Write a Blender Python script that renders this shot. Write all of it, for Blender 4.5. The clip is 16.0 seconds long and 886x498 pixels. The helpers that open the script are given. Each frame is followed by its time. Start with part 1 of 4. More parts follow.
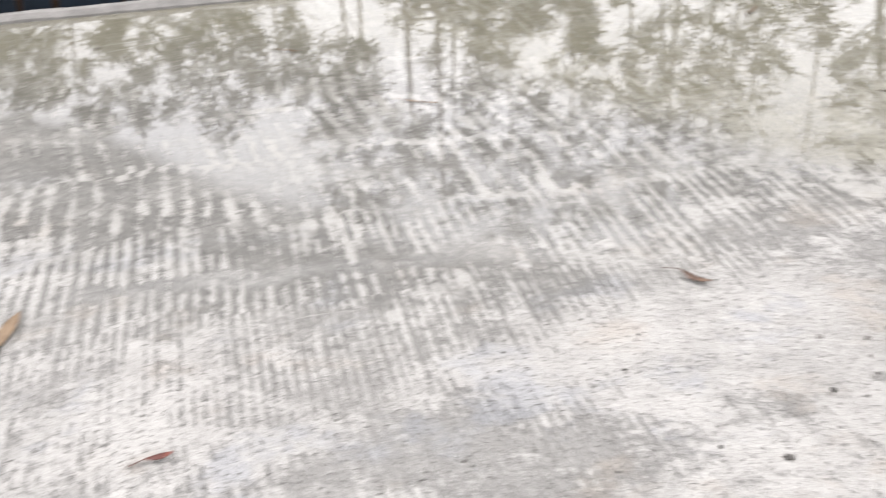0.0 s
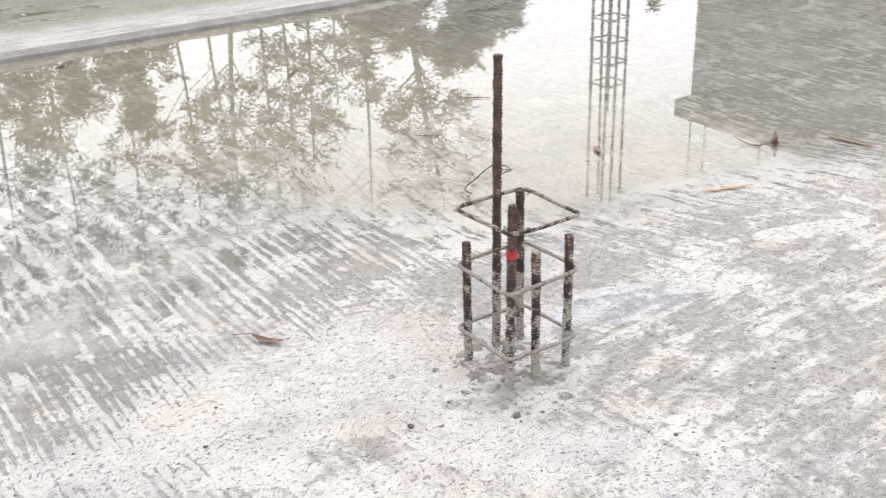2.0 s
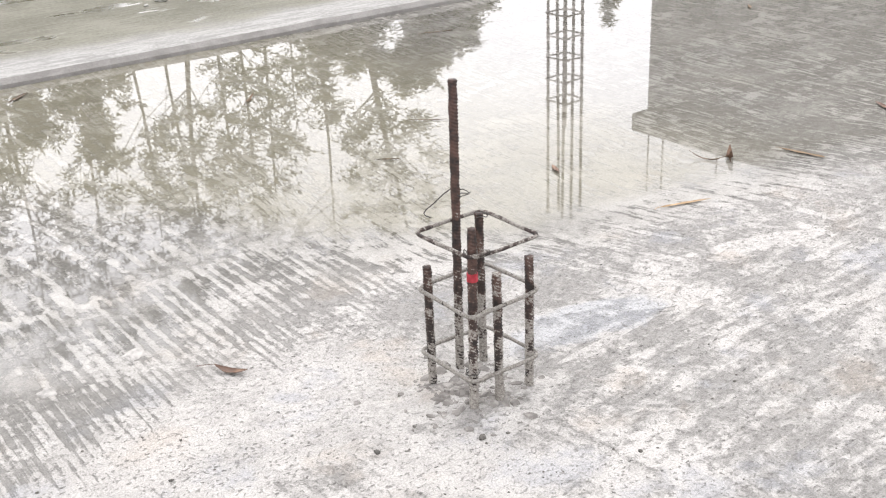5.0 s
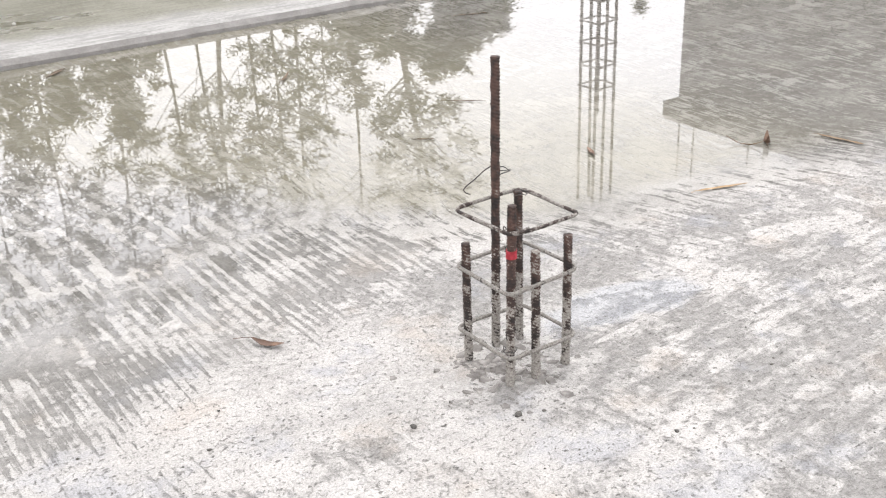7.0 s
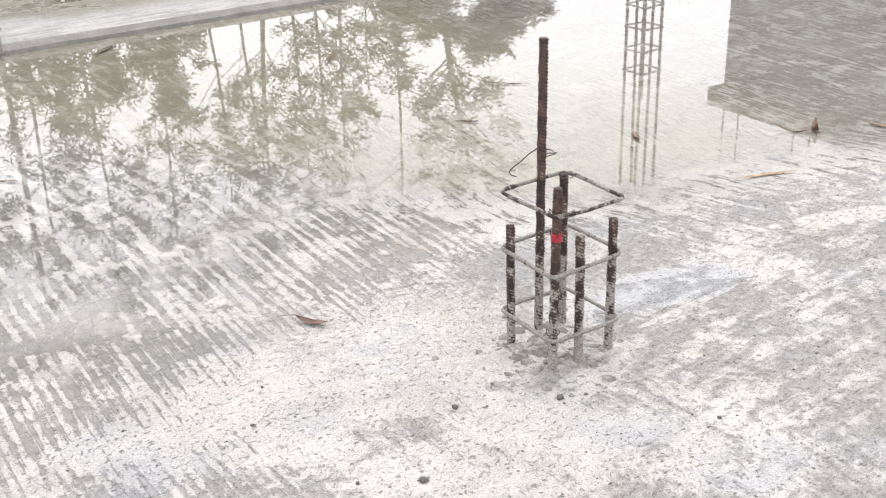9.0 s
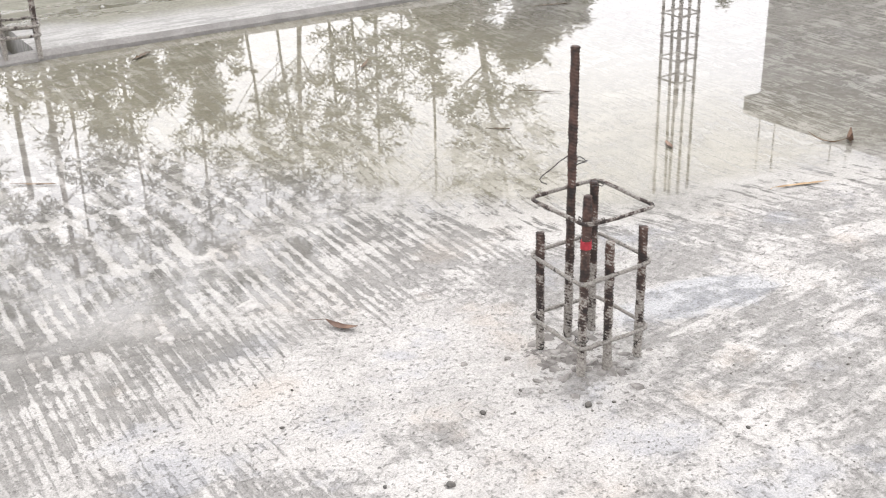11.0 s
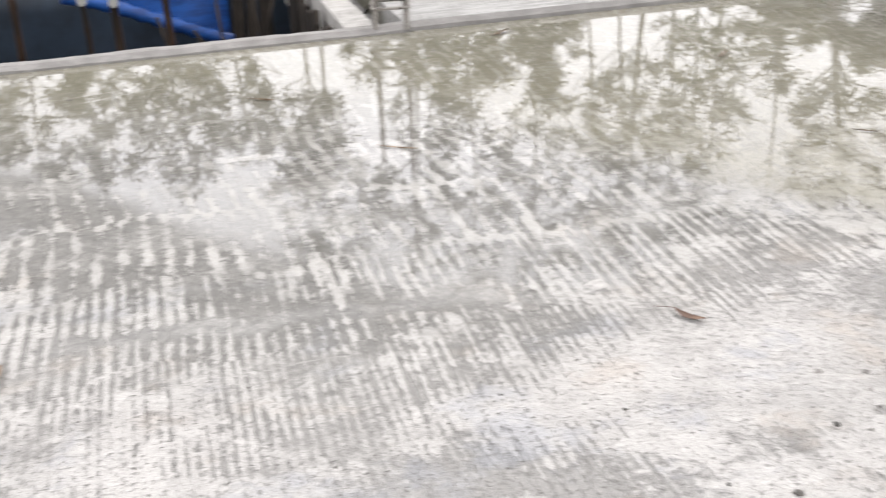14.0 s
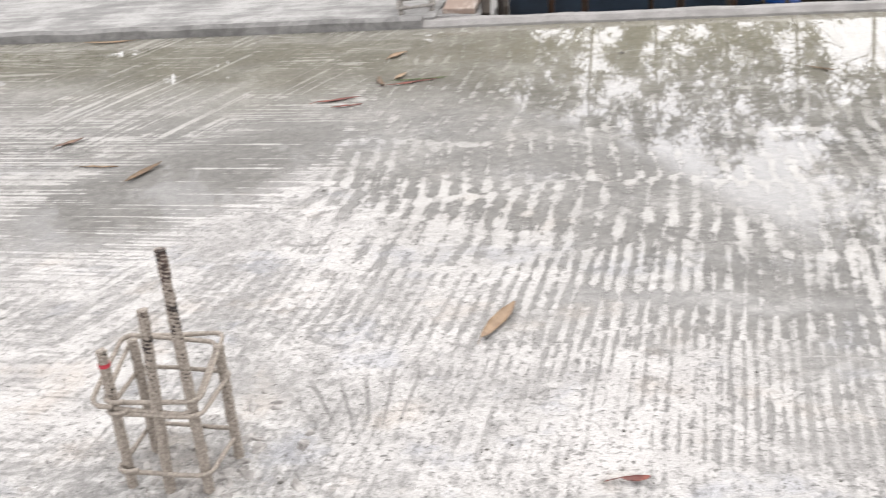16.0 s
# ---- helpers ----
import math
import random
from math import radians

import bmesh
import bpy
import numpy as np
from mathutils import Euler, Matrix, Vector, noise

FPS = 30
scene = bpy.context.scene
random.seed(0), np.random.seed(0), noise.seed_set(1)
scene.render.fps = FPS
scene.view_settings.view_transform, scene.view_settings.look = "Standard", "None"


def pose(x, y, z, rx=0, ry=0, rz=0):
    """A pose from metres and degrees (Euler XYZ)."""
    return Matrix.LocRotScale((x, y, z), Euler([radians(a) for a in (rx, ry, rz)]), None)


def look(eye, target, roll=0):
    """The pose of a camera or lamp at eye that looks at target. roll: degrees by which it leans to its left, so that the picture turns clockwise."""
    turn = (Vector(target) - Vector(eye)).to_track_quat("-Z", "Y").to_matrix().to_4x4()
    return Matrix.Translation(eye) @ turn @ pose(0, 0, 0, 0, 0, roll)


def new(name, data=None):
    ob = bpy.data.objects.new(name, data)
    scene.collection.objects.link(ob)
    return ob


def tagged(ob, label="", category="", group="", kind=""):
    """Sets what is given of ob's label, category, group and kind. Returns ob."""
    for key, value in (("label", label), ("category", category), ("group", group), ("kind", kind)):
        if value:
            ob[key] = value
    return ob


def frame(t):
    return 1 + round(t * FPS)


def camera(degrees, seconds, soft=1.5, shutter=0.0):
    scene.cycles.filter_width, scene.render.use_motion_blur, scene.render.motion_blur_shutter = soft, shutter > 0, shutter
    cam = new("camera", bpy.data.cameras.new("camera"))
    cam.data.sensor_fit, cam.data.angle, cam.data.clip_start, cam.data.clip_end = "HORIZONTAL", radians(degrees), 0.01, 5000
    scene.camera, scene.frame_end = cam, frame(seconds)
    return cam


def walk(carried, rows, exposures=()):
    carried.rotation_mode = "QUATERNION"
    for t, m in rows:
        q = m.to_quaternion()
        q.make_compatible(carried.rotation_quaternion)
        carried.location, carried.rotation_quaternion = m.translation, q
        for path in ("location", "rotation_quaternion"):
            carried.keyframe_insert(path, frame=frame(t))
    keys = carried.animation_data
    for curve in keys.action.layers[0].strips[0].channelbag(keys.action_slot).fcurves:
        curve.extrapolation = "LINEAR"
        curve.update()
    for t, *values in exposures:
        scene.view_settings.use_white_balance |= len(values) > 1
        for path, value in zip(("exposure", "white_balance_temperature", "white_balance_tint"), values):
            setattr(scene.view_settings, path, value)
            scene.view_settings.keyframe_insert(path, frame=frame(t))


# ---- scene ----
cam = camera(42.5, 16.0, soft=1.2, shutter=0.5)
PATH = [
    (0, (0.008, 0.053, 1.626), (0.399, 1.79, 0.716), -2.3),
    (0.5, (0.075, 0.054, 1.61), (0.727, 1.73, 0.735), -2.0),
    (1, (0.092, 0.061, 1.594), (0.944, 1.658, 0.742), -1.4),
    (1.5, (0.101, 0.065, 1.6), (1.077, 1.596, 0.76), -1.2),
    (2, (0.101, 0.066, 1.596), (1.157, 1.553, 0.775), -1.1),
    (2.5, (0.093, 0.065, 1.604), (1.201, 1.526, 0.804), -1.1),
    (3, (0.095, 0.069, 1.619), (1.233, 1.512, 0.829), -1.3),
    (5.5, (0.106, 0.052, 1.613), (1.215, 1.515, 0.818), -2.2),
    (6, (0.088, 0.057, 1.601), (1.185, 1.526, 0.803), -2.0),
    (6.5, (0.08, 0.061, 1.609), (1.161, 1.535, 0.797), -1.9),
    (7, (0.065, 0.066, 1.594), (1.139, 1.544, 0.781), -1.6),
    (7.5, (0.081, 0.058, 1.602), (1.127, 1.549, 0.775), -1.8),
    (8, (0.062, 0.071, 1.601), (1.098, 1.565, 0.767), -1.5),
    (8.5, (0.061, 0.067, 1.585), (1.08, 1.574, 0.753), -1.5),
    (9, (0.049, 0.072, 1.59), (1.061, 1.58, 0.752), -1.4),
    (11.5, (0.049, 0.049, 1.594), (0.993, 1.608, 0.77), -1.5),
    (12, (0.037, 0.046, 1.591), (0.953, 1.621, 0.765), -1.4),
    (12.5, (0.025, 0.043, 1.591), (0.9, 1.641, 0.765), -1.4),
    (13, (0.002, 0.052, 1.587), (0.813, 1.683, 0.76), -1.4),
    (13.5, (-0.021, 0.071, 1.584), (0.657, 1.76, 0.754), -1.8),
    (14, (-0.074, 0.097, 1.585), (0.397, 1.855, 0.756), -2.4),
    (14.5, (-0.082, 0.155, 1.573), (0.146, 1.962, 0.747), -3.0),
    (15, (-0.067, 0.215, 1.547), (-0.09, 2.037, 0.724), -3.8),
    (15.5, (-0.069, 0.24, 1.511), (-0.316, 2.049, 0.695), -4.4),
    (16, (-0.066, 0.26, 1.5), (-0.494, 2.032, 0.679), -5.4),
]
EXPOSURE = 1.41
walk(cam, [(t, look(eye, target, roll)) for t, eye, target, roll in PATH], [(0, EXPOSURE - 0.09), (1, EXPOSURE - 0.02), (2, EXPOSURE), (12.5, EXPOSURE - 0.01), (14, EXPOSURE - 0.05), (15, EXPOSURE + 0.02), (16, EXPOSURE + 0.02)])

# ---- world, sun ----
world = bpy.data.worlds.new("overcast_sky")
scene.world = world
world.use_nodes = True
wn, wl = world.node_tree.nodes, world.node_tree.links
wn.clear()
sky = wn.new("ShaderNodeTexSky")
sky.sky_type, sky.sun_disc = "NISHITA", False
sky.sun_elevation, sky.sun_rotation = radians(62), radians(40)
sky.air_density, sky.dust_density = 1.0, 7.0
grey_sky = wn.new("ShaderNodeHueSaturation")
grey_sky.inputs["Saturation"].default_value = 0.12
cloud = wn.new("ShaderNodeMix")
cloud.data_type = "RGBA"
cloud.inputs["Factor"].default_value = 0.85
cloud.inputs["B"].default_value = (9.25, 9.1, 9.4, 1)
back = wn.new("ShaderNodeBackground")
back.inputs["Strength"].default_value = 0.105
wout = wn.new("ShaderNodeOutputWorld")
wl.new(sky.outputs[0], grey_sky.inputs["Color"])
wl.new(grey_sky.outputs[0], cloud.inputs["A"])
# the cloud is thinnest and brightest a third of the way up, greyer overhead
dome = wn.new("ShaderNodeTexCoord")
split = wn.new("ShaderNodeSeparateXYZ")
rise = wn.new("ShaderNodeValToRGB")
band = rise.color_ramp.elements
while len(band) < 5:
    band.new(0.5)
for stop, (height, glow) in zip(band, ((0.0, 0.52), (0.2, 0.545), (0.37, 0.77), (0.6, 0.53), (1.0, 0.465))):
    stop.position, stop.color = height, (glow, glow, glow, 1)
twice = wn.new("ShaderNodeMath")
twice.operation = "MULTIPLY"
twice.inputs[1].default_value = 1.88
shade = wn.new("ShaderNodeVectorMath")
shade.operation = "SCALE"
wl.new(dome.outputs["Generated"], split.inputs[0])
wl.new(split.outputs["Z"], rise.inputs[0])
wl.new(cloud.outputs["Result"], shade.inputs[0])
wl.new(rise.outputs[0], twice.inputs[0])
wl.new(twice.outputs[0], shade.inputs["Scale"])
wl.new(shade.outputs[0], back.inputs["Color"])
wl.new(back.outputs[0], wout.inputs[0])

sun_data = bpy.data.lights.new("sun", "SUN")
sun_data.energy, sun_data.angle, sun_data.color = 0.5, radians(30), (1.0, 0.97, 0.93)
sun = new("sun", sun_data)
sun.matrix_world = look((5, 6, 15), (0, 0, 0))


# ---- node helpers ----
class Nodes:
    """A short hand for building node trees."""

    def __init__(self, tree):
        self.tree = tree

    def node(self, kind, ins=(), **props):
        n = self.tree.nodes.new(kind)
        for key, value in props.items():
            setattr_plain(n, key, value)
        for key, value in dict(ins).items():
            self.put(n.inputs[key], value)
        return n

    def put(self, socket, value):
        if isinstance(value, bpy.types.NodeSocket):
            self.tree.links.new(value, socket)
        elif value is not None:
            socket.default_value = value

    def math(self, op, a, b=None, c=None, clamp=False):
        n = self.tree.nodes.new("ShaderNodeMath")
        n.operation, n.use_clamp = op, clamp
        for socket, value in zip(n.inputs, (a, b, c)):
            self.put(socket, value)
        return n.outputs[0]

    def ramp(self, fac, stops, mode="LINEAR"):
        n = self.tree.nodes.new("ShaderNodeValToRGB")
        n.color_ramp.interpolation = mode
        e = n.color_ramp.elements
        while len(e) < len(stops):
            e.new(0.5)
        for el, (p, col) in zip(e, stops):
            el.position = p
            el.color = (col, col, col, 1) if isinstance(col, (int, float)) else (*col, 1)
        self.put(n.inputs[0], fac)
        return n.outputs[0]

    def step(self, v, lo, hi, a=0.0, b=1.0):
        n = self.tree.nodes.new("ShaderNodeMapRange")
        n.interpolation_type = "SMOOTHSTEP"
        for key, value in (("Value", v), ("From Min", lo), ("From Max", hi), ("To Min", a), ("To Max", b)):
            self.put(n.inputs[key], value)
        return n.outputs[0]

    def mix(self, fac, a, b):
        n = self.tree.nodes.new("ShaderNodeMix")
        n.data_type = "RGBA"
        for key, value in (("Factor", fac), ("A", a), ("B", b)):
            self.put(n.inputs[key], (*value, 1) if isinstance(value, tuple) and len(value) == 3 else value)
        return n.outputs["Result"]

    def fmix(self, fac, a, b):
        n = self.tree.nodes.new("ShaderNodeMix")
        for key, value in (("Factor", fac), ("A", a), ("B", b)):
            self.put(n.inputs[key], value)
        return n.outputs["Result"]

    def noise(self, vec, scale, detail=3.0, rough=0.55, warp=0.0):
        n = self.tree.nodes.new("ShaderNodeTexNoise")
        self.put(n.inputs["Vector"], vec)
        n.inputs["Scale"].default_value, n.inputs["Detail"].default_value = scale, detail
        n.inputs["Roughness"].default_value, n.inputs["Distortion"].default_value = rough, warp
        return n.outputs["Fac"]

    def mapped(self, vec, turn=0.0, scale=(1, 1, 1), shift=(0, 0, 0)):
        n = self.tree.nodes.new("ShaderNodeMapping")
        self.put(n.inputs["Vector"], vec)
        n.inputs["Rotation"].default_value = (0, 0, radians(turn))
        n.inputs["Scale"].default_value, n.inputs["Location"].default_value = scale, shift
        return n.outputs[0]


def setattr_plain(n, key, value):
    if key == "operation":
        n.operation = value
    elif key == "feature":
        n.feature = value


def material(name):
    m = bpy.data.materials.new(name)
    m.use_nodes = True
    m.node_tree.nodes.clear()
    g = Nodes(m.node_tree)
    out = m.node_tree.nodes.new("ShaderNodeOutputMaterial")
    return m, g, out


def finish(g, out, color, rough=0.8, bump=None, strength=0.4, distance=0.004, metal=0.0, spec=0.5):
    b = g.node("ShaderNodeBsdfPrincipled")
    g.put(b.inputs["Base Color"], (*color, 1) if isinstance(color, tuple) and len(color) == 3 else color)
    g.put(b.inputs["Roughness"], rough)
    g.put(b.inputs["Metallic"], metal)
    g.put(b.inputs["Specular IOR Level"], spec)
    if bump is not None:
        n = g.node("ShaderNodeBump", {"Height": bump, "Strength": strength, "Distance": distance})
        g.put(b.inputs["Normal"], n.outputs[0])
    g.put(out.inputs[0], b.outputs[0])
    return b


def place(g):
    return g.node("ShaderNodeNewGeometry").outputs["Position"]


# ---- where the slab is wet ----
def slab_fields(g):
    """Numbers over the slab, from the place alone: how far into the puddle a spot lies (0 dry, 1 under water), the tool marks and the film of water."""
    p = place(g)
    xyz = g.node("ShaderNodeSeparateXYZ", {"Vector": p})
    x, y = xyz.outputs[0], xyz.outputs[1]
    u = g.math("DIVIDE", g.math("ADD", x, 6.0), 16.0)

    def shore(points):
        return g.math("MULTIPLY", g.ramp(u, [((a + 6) / 16, b / 10) for a, b in points]), 10.0)

    rim = shore(((-6, 3.9), (-3.0, 3.8), (-2.4, 3.45), (-1.9, 3.6), (-1.5, 4.2), (-1.0, 3.3), (-0.4, 3.1), (0.27, 2.62), (0.9, 2.6), (1.3, 2.76), (1.6, 3.0), (2.0, 2.95), (2.3, 2.8), (2.8, 2.7), (3.5, 2.6), (4.3, 2.42), (10, 2.0)))
    deep = shore(((-6, 5.5), (-3.3, 5.3), (-2.2, 5.0), (-1.5, 5.2), (-0.66, 5.2), (0, 5.2), (0.65, 5.0), (1.15, 4.8), (1.5, 4.3), (1.84, 3.9), (2.2, 3.35), (2.76, 2.95), (3.7, 2.86), (4.6, 2.6), (10, 2.2)))
    big = g.noise(p, 1.3, 3.0, 0.6)
    mid = g.noise(p, 4.5, 4.0, 0.6)
    yw = g.math("ADD", y, g.math("MULTIPLY", g.math("SUBTRACT", g.fmix(0.35, big, mid), 0.5), 0.7))
    c = g.math("DIVIDE", g.math("SUBTRACT", yw, rim), g.math("SUBTRACT", deep, rim))
    # the closed sheet of water begins further in than the damp rim
    edge = shore(((-6, 5.6), (-2.5, 5.4), (-1.2, 5.2), (-0.5, 4.7), (0, 3.95), (0.5, 3.3), (0.9, 3.0), (1.35, 3.0), (1.7, 3.3), (2.2, 3.22), (2.55, 3.02), (3.05, 2.88), (3.85, 2.74), (4.4, 2.6), (10, 2.1)))
    sheet_at = g.math("SUBTRACT", g.math("MULTIPLY_ADD", g.math("SUBTRACT", yw, y), 0.6, y), edge)
    # a wet gutter between two passes of the broom
    gut = g.math("ABSOLUTE", g.math("ADD", g.math("MULTIPLY_ADD", x, 0.07, g.math("SUBTRACT", y, 3.15)), g.math("MULTIPLY", g.math("SUBTRACT", mid, 0.5), 0.22)))
    gutter = g.math("MULTIPLY", g.step(gut, 0.075, 0.02), g.math("MULTIPLY", g.step(x, -0.7, -0.2), g.step(x, 1.1, 0.7)))
    # a shallow damp hollow apart from the puddle
    hx = g.math("DIVIDE", g.math("ADD", g.math("SUBTRACT", x, -2.0), g.math("MULTIPLY", g.math("SUBTRACT", y, 4.1), -0.4)), 0.42)
    hy = g.math("DIVIDE", g.math("SUBTRACT", y, 4.05), 0.62)
    hollow = g.math("SUBTRACT", 1.0, g.math("SQRT", g.math("ADD", g.math("MULTIPLY", hx, hx), g.math("MULTIPLY", hy, hy))))
    hollow = g.math("ADD", hollow, g.math("MULTIPLY", g.math("SUBTRACT", g.fmix(0.4, big, mid), 0.5), 1.1))
    # passes of the broom: bands side by side, each with its own slant and spacing
    way = g.math("MULTIPLY", g.math("SUBTRACT", g.noise(g.mapped(p, 0, (0.9, 0.15, 1)), 1.0, 2.0), 0.5), 0.9)
    pass_at = g.math("DIVIDE", g.math("ADD", y, way), 0.58)
    row = g.math("FLOOR", pass_at)
    seam = g.step(g.math("PINGPONG", g.math("ADD", pass_at, g.math("MULTIPLY", mid, 0.06)), 0.5), 0.085, 0.02)
    seam = g.math("MULTIPLY", seam, g.step(g.noise(g.mapped(p, 0, (1, 1, 1), (4, 1, 0)), 2.3, 2.0), 0.46, 0.6))
    luck = g.math("FRACT", g.math("MULTIPLY", g.math("SINE", g.math("MULTIPLY", row, 12.9898)), 43758.5))
    xs = g.math("ADD", g.math("ADD", x, g.math("MULTIPLY", luck, 7.3)), g.math("MULTIPLY", y, g.math("MULTIPLY", g.math("SUBTRACT", luck, 0.45), 0.22)))
    xs = g.math("MULTIPLY", xs, g.step(row, 4.5, 5.5, 2.1, 0.8))
    lane = g.node("ShaderNodeCombineXYZ", {0: g.math("MULTIPLY", xs, 28.0), 1: g.math("MULTIPLY", y, 2.0), 2: luck}).outputs[0]
    lane2 = g.node("ShaderNodeCombineXYZ", {0: g.math("MULTIPLY", xs, 62.0), 1: g.math("MULTIPLY", y, 4.5), 2: luck}).outputs[0]
    ridge = g.noise(lane, 1.0, 3.0, 0.6, 0.05)
    hair = g.noise(lane2, 1.0, 3.0, 0.65, 0.05)
    wav = g.math("ADD", g.math("MULTIPLY", xs, 101.0), g.math("MULTIPLY", big, 6.0))
    comb = g.math("MULTIPLY_ADD", g.math("SINE", wav), 0.19, 0.5)
    patch = g.noise(g.mapped(p, 0, (1, 1, 1), (2, 9, 0)), 1.6, 2.0)
    rake = g.fmix(g.step(patch, 0.4, 0.62, 0.5, 0.85), ridge, g.fmix(0.52, hair, comb))
    mild = g.noise(p, 8.0, 6.0, 0.7, 0.4)
    rake = g.fmix(0.26, rake, mild)
    # to the east the broom marks fan out; the dry south-east corner was drawn off along x
    off = g.math("SUBTRACT", y, 3.0)
    xe = g.math("ADD", x, g.math("ADD", g.math("MULTIPLY", g.math("MINIMUM", off, 0.0), 0.3), g.math("MULTIPLY", g.math("MAXIMUM", off, 0.0), -0.09)))
    xe = g.math("ADD", xe, g.math("MULTIPLY", big, 0.12))
    lane3 = g.node("ShaderNodeCombineXYZ", {0: g.math("MULTIPLY", xe, 34.0), 1: g.math("MULTIPLY", y, 2.6), 2: 3.0}).outputs[0]
    lane6 = g.node("ShaderNodeCombineXYZ", {0: g.math("MULTIPLY", xe, 80.0), 1: g.math("MULTIPLY", y, 6.0), 2: 1.0}).outputs[0]
    brush = g.fmix(0.45, g.noise(lane3, 1.0, 3.0, 0.65, 0.05), g.noise(lane6, 1.0, 3.0, 0.65, 0.05))
    brush = g.math("MULTIPLY_ADD", g.fmix(0.3, brush, mild), 1.35, -0.175)
    fan2 = g.math("MULTIPLY_ADD", x, -0.07, y)
    lane4 = g.node("ShaderNodeCombineXYZ", {0: g.math("MULTIPLY", x, 2.2), 1: g.math("MULTIPLY", fan2, 17.0), 2: 8.0}).outputs[0]
    sweep = g.fmix(0.4, g.noise(lane4, 1.0, 4.0, 0.65, 0.1), mild)
    sweep = g.math("MULTIPLY_ADD", sweep, 1.9, -0.45)
    east = g.step(g.math("ADD", x, g.math("MULTIPLY", big, 1.4)), 2.45, 2.9)
    reach = g.step(g.math("ADD", y, g.math("MULTIPLY", mid, 0.5)), 2.65, 2.35)
    west = g.step(g.math("ADD", x, g.math("MULTIPLY", big, 0.6)), -1.0, -1.5)
    lane5 = g.node("ShaderNodeCombineXYZ", {0: g.math("MULTIPLY", x, 0.9), 1: g.math("MULTIPLY", g.math("MULTIPLY_ADD", x, 0.03, y), 54.0), 2: 5.0}).outputs[0]
    lines = g.math("MULTIPLY_ADD", g.fmix(0.3, g.noise(lane5, 1.0, 2.0, 0.6, 0.05), mild), 1.6, -0.3)
    lean = g.node("ShaderNodeCombineXYZ", {0: g.math("MULTIPLY", g.math("MULTIPLY_ADD", y, -0.3, x), 34.0), 1: g.math("MULTIPLY", y, 0.9), 2: 9.0}).outputs[0]
    slant = g.math("MULTIPLY_ADD", g.noise(lean, 1.0, 2.0, 0.6, 0.05), 1.3, -0.15)
    cross = g.fmix(g.step(g.noise(g.mapped(p, 0, (1, 0.7, 1), (6, 6, 0)), 1.5, 2.0), 0.4, 0.64), lines, slant)
    tool = g.fmix(east, rake, g.fmix(reach, brush, sweep))
    tool = g.fmix(west, tool, g.fmix(g.step(hollow, -0.8, -0.2), cross, lines))
    tool = g.math("ADD", tool, g.math("MULTIPLY", g.math("SUBTRACT", luck, 0.5), 0.025))
    return {"p": p, "x": x, "y": y, "c": c, "hollow": hollow, "tool": tool, "mild": mild, "big": big, "mid": mid, "east": east, "west": west, "seam": seam, "sheet_at": sheet_at, "gutter": gutter}


PALE_SPOTS = ((2.69, 2.2, 0.2, 0.045, -0.32), (2.38, 2.37, 0.13, 0.03, -0.3), (2.32, 2.155, 0.22, 0.016, 0.05), (3.25, 2.3, 0.25, 0.06, -0.3))
SCORES = (((-0.37, 5.71), (0.06, 5.87), 0.011), ((-0.4, 5.83), (-0.02, 5.9), 0.009), ((-0.14, 2.85), (0.41, 2.86), 0.005))


def around(g, f, cx, cy, rx, ry, lean=0.0):
    """How far inside an oval of the slab a spot lies, with an uneven rim: 1 in its middle, 0 outside."""
    ox = g.math("SUBTRACT", f["x"], cx)
    oy = g.math("ADD", g.math("SUBTRACT", f["y"], cy), g.math("MULTIPLY", ox, -lean))
    ox, oy = g.math("DIVIDE", ox, rx), g.math("DIVIDE", oy, ry)
    d = g.math("ADD", g.math("MULTIPLY", ox, ox), g.math("MULTIPLY", oy, oy))
    d = g.math("ADD", d, g.math("MULTIPLY", g.math("SUBTRACT", f["mild"], 0.5), 2.2))
    return g.step(d, 1.15, 0.55)


def scratch(g, f, a, b, width):
    """A scored line on the slab from a to b, 1 on the line."""
    (ax, ay), (bx, by) = a, b
    dx, dy = bx - ax, by - ay
    n = math.hypot(dx, dy)
    ox, oy = g.math("SUBTRACT", f["x"], ax), g.math("SUBTRACT", f["y"], ay)
    along = g.math("ADD", g.math("MULTIPLY", ox, dx / n), g.math("MULTIPLY", oy, dy / n))
    across = g.math("ADD", g.math("MULTIPLY", ox, -dy / n), g.math("MULTIPLY", oy, dx / n))
    across = g.math("ABSOLUTE", g.math("ADD", across, g.math("MULTIPLY", g.math("SUBTRACT", f["mid"], 0.5), 0.07)))
    ends = g.math("MULTIPLY", g.step(along, -0.02, 0.05), g.step(along, n + 0.02, n - 0.05))
    return g.math("MULTIPLY", g.step(across, width, width * 0.4), ends)


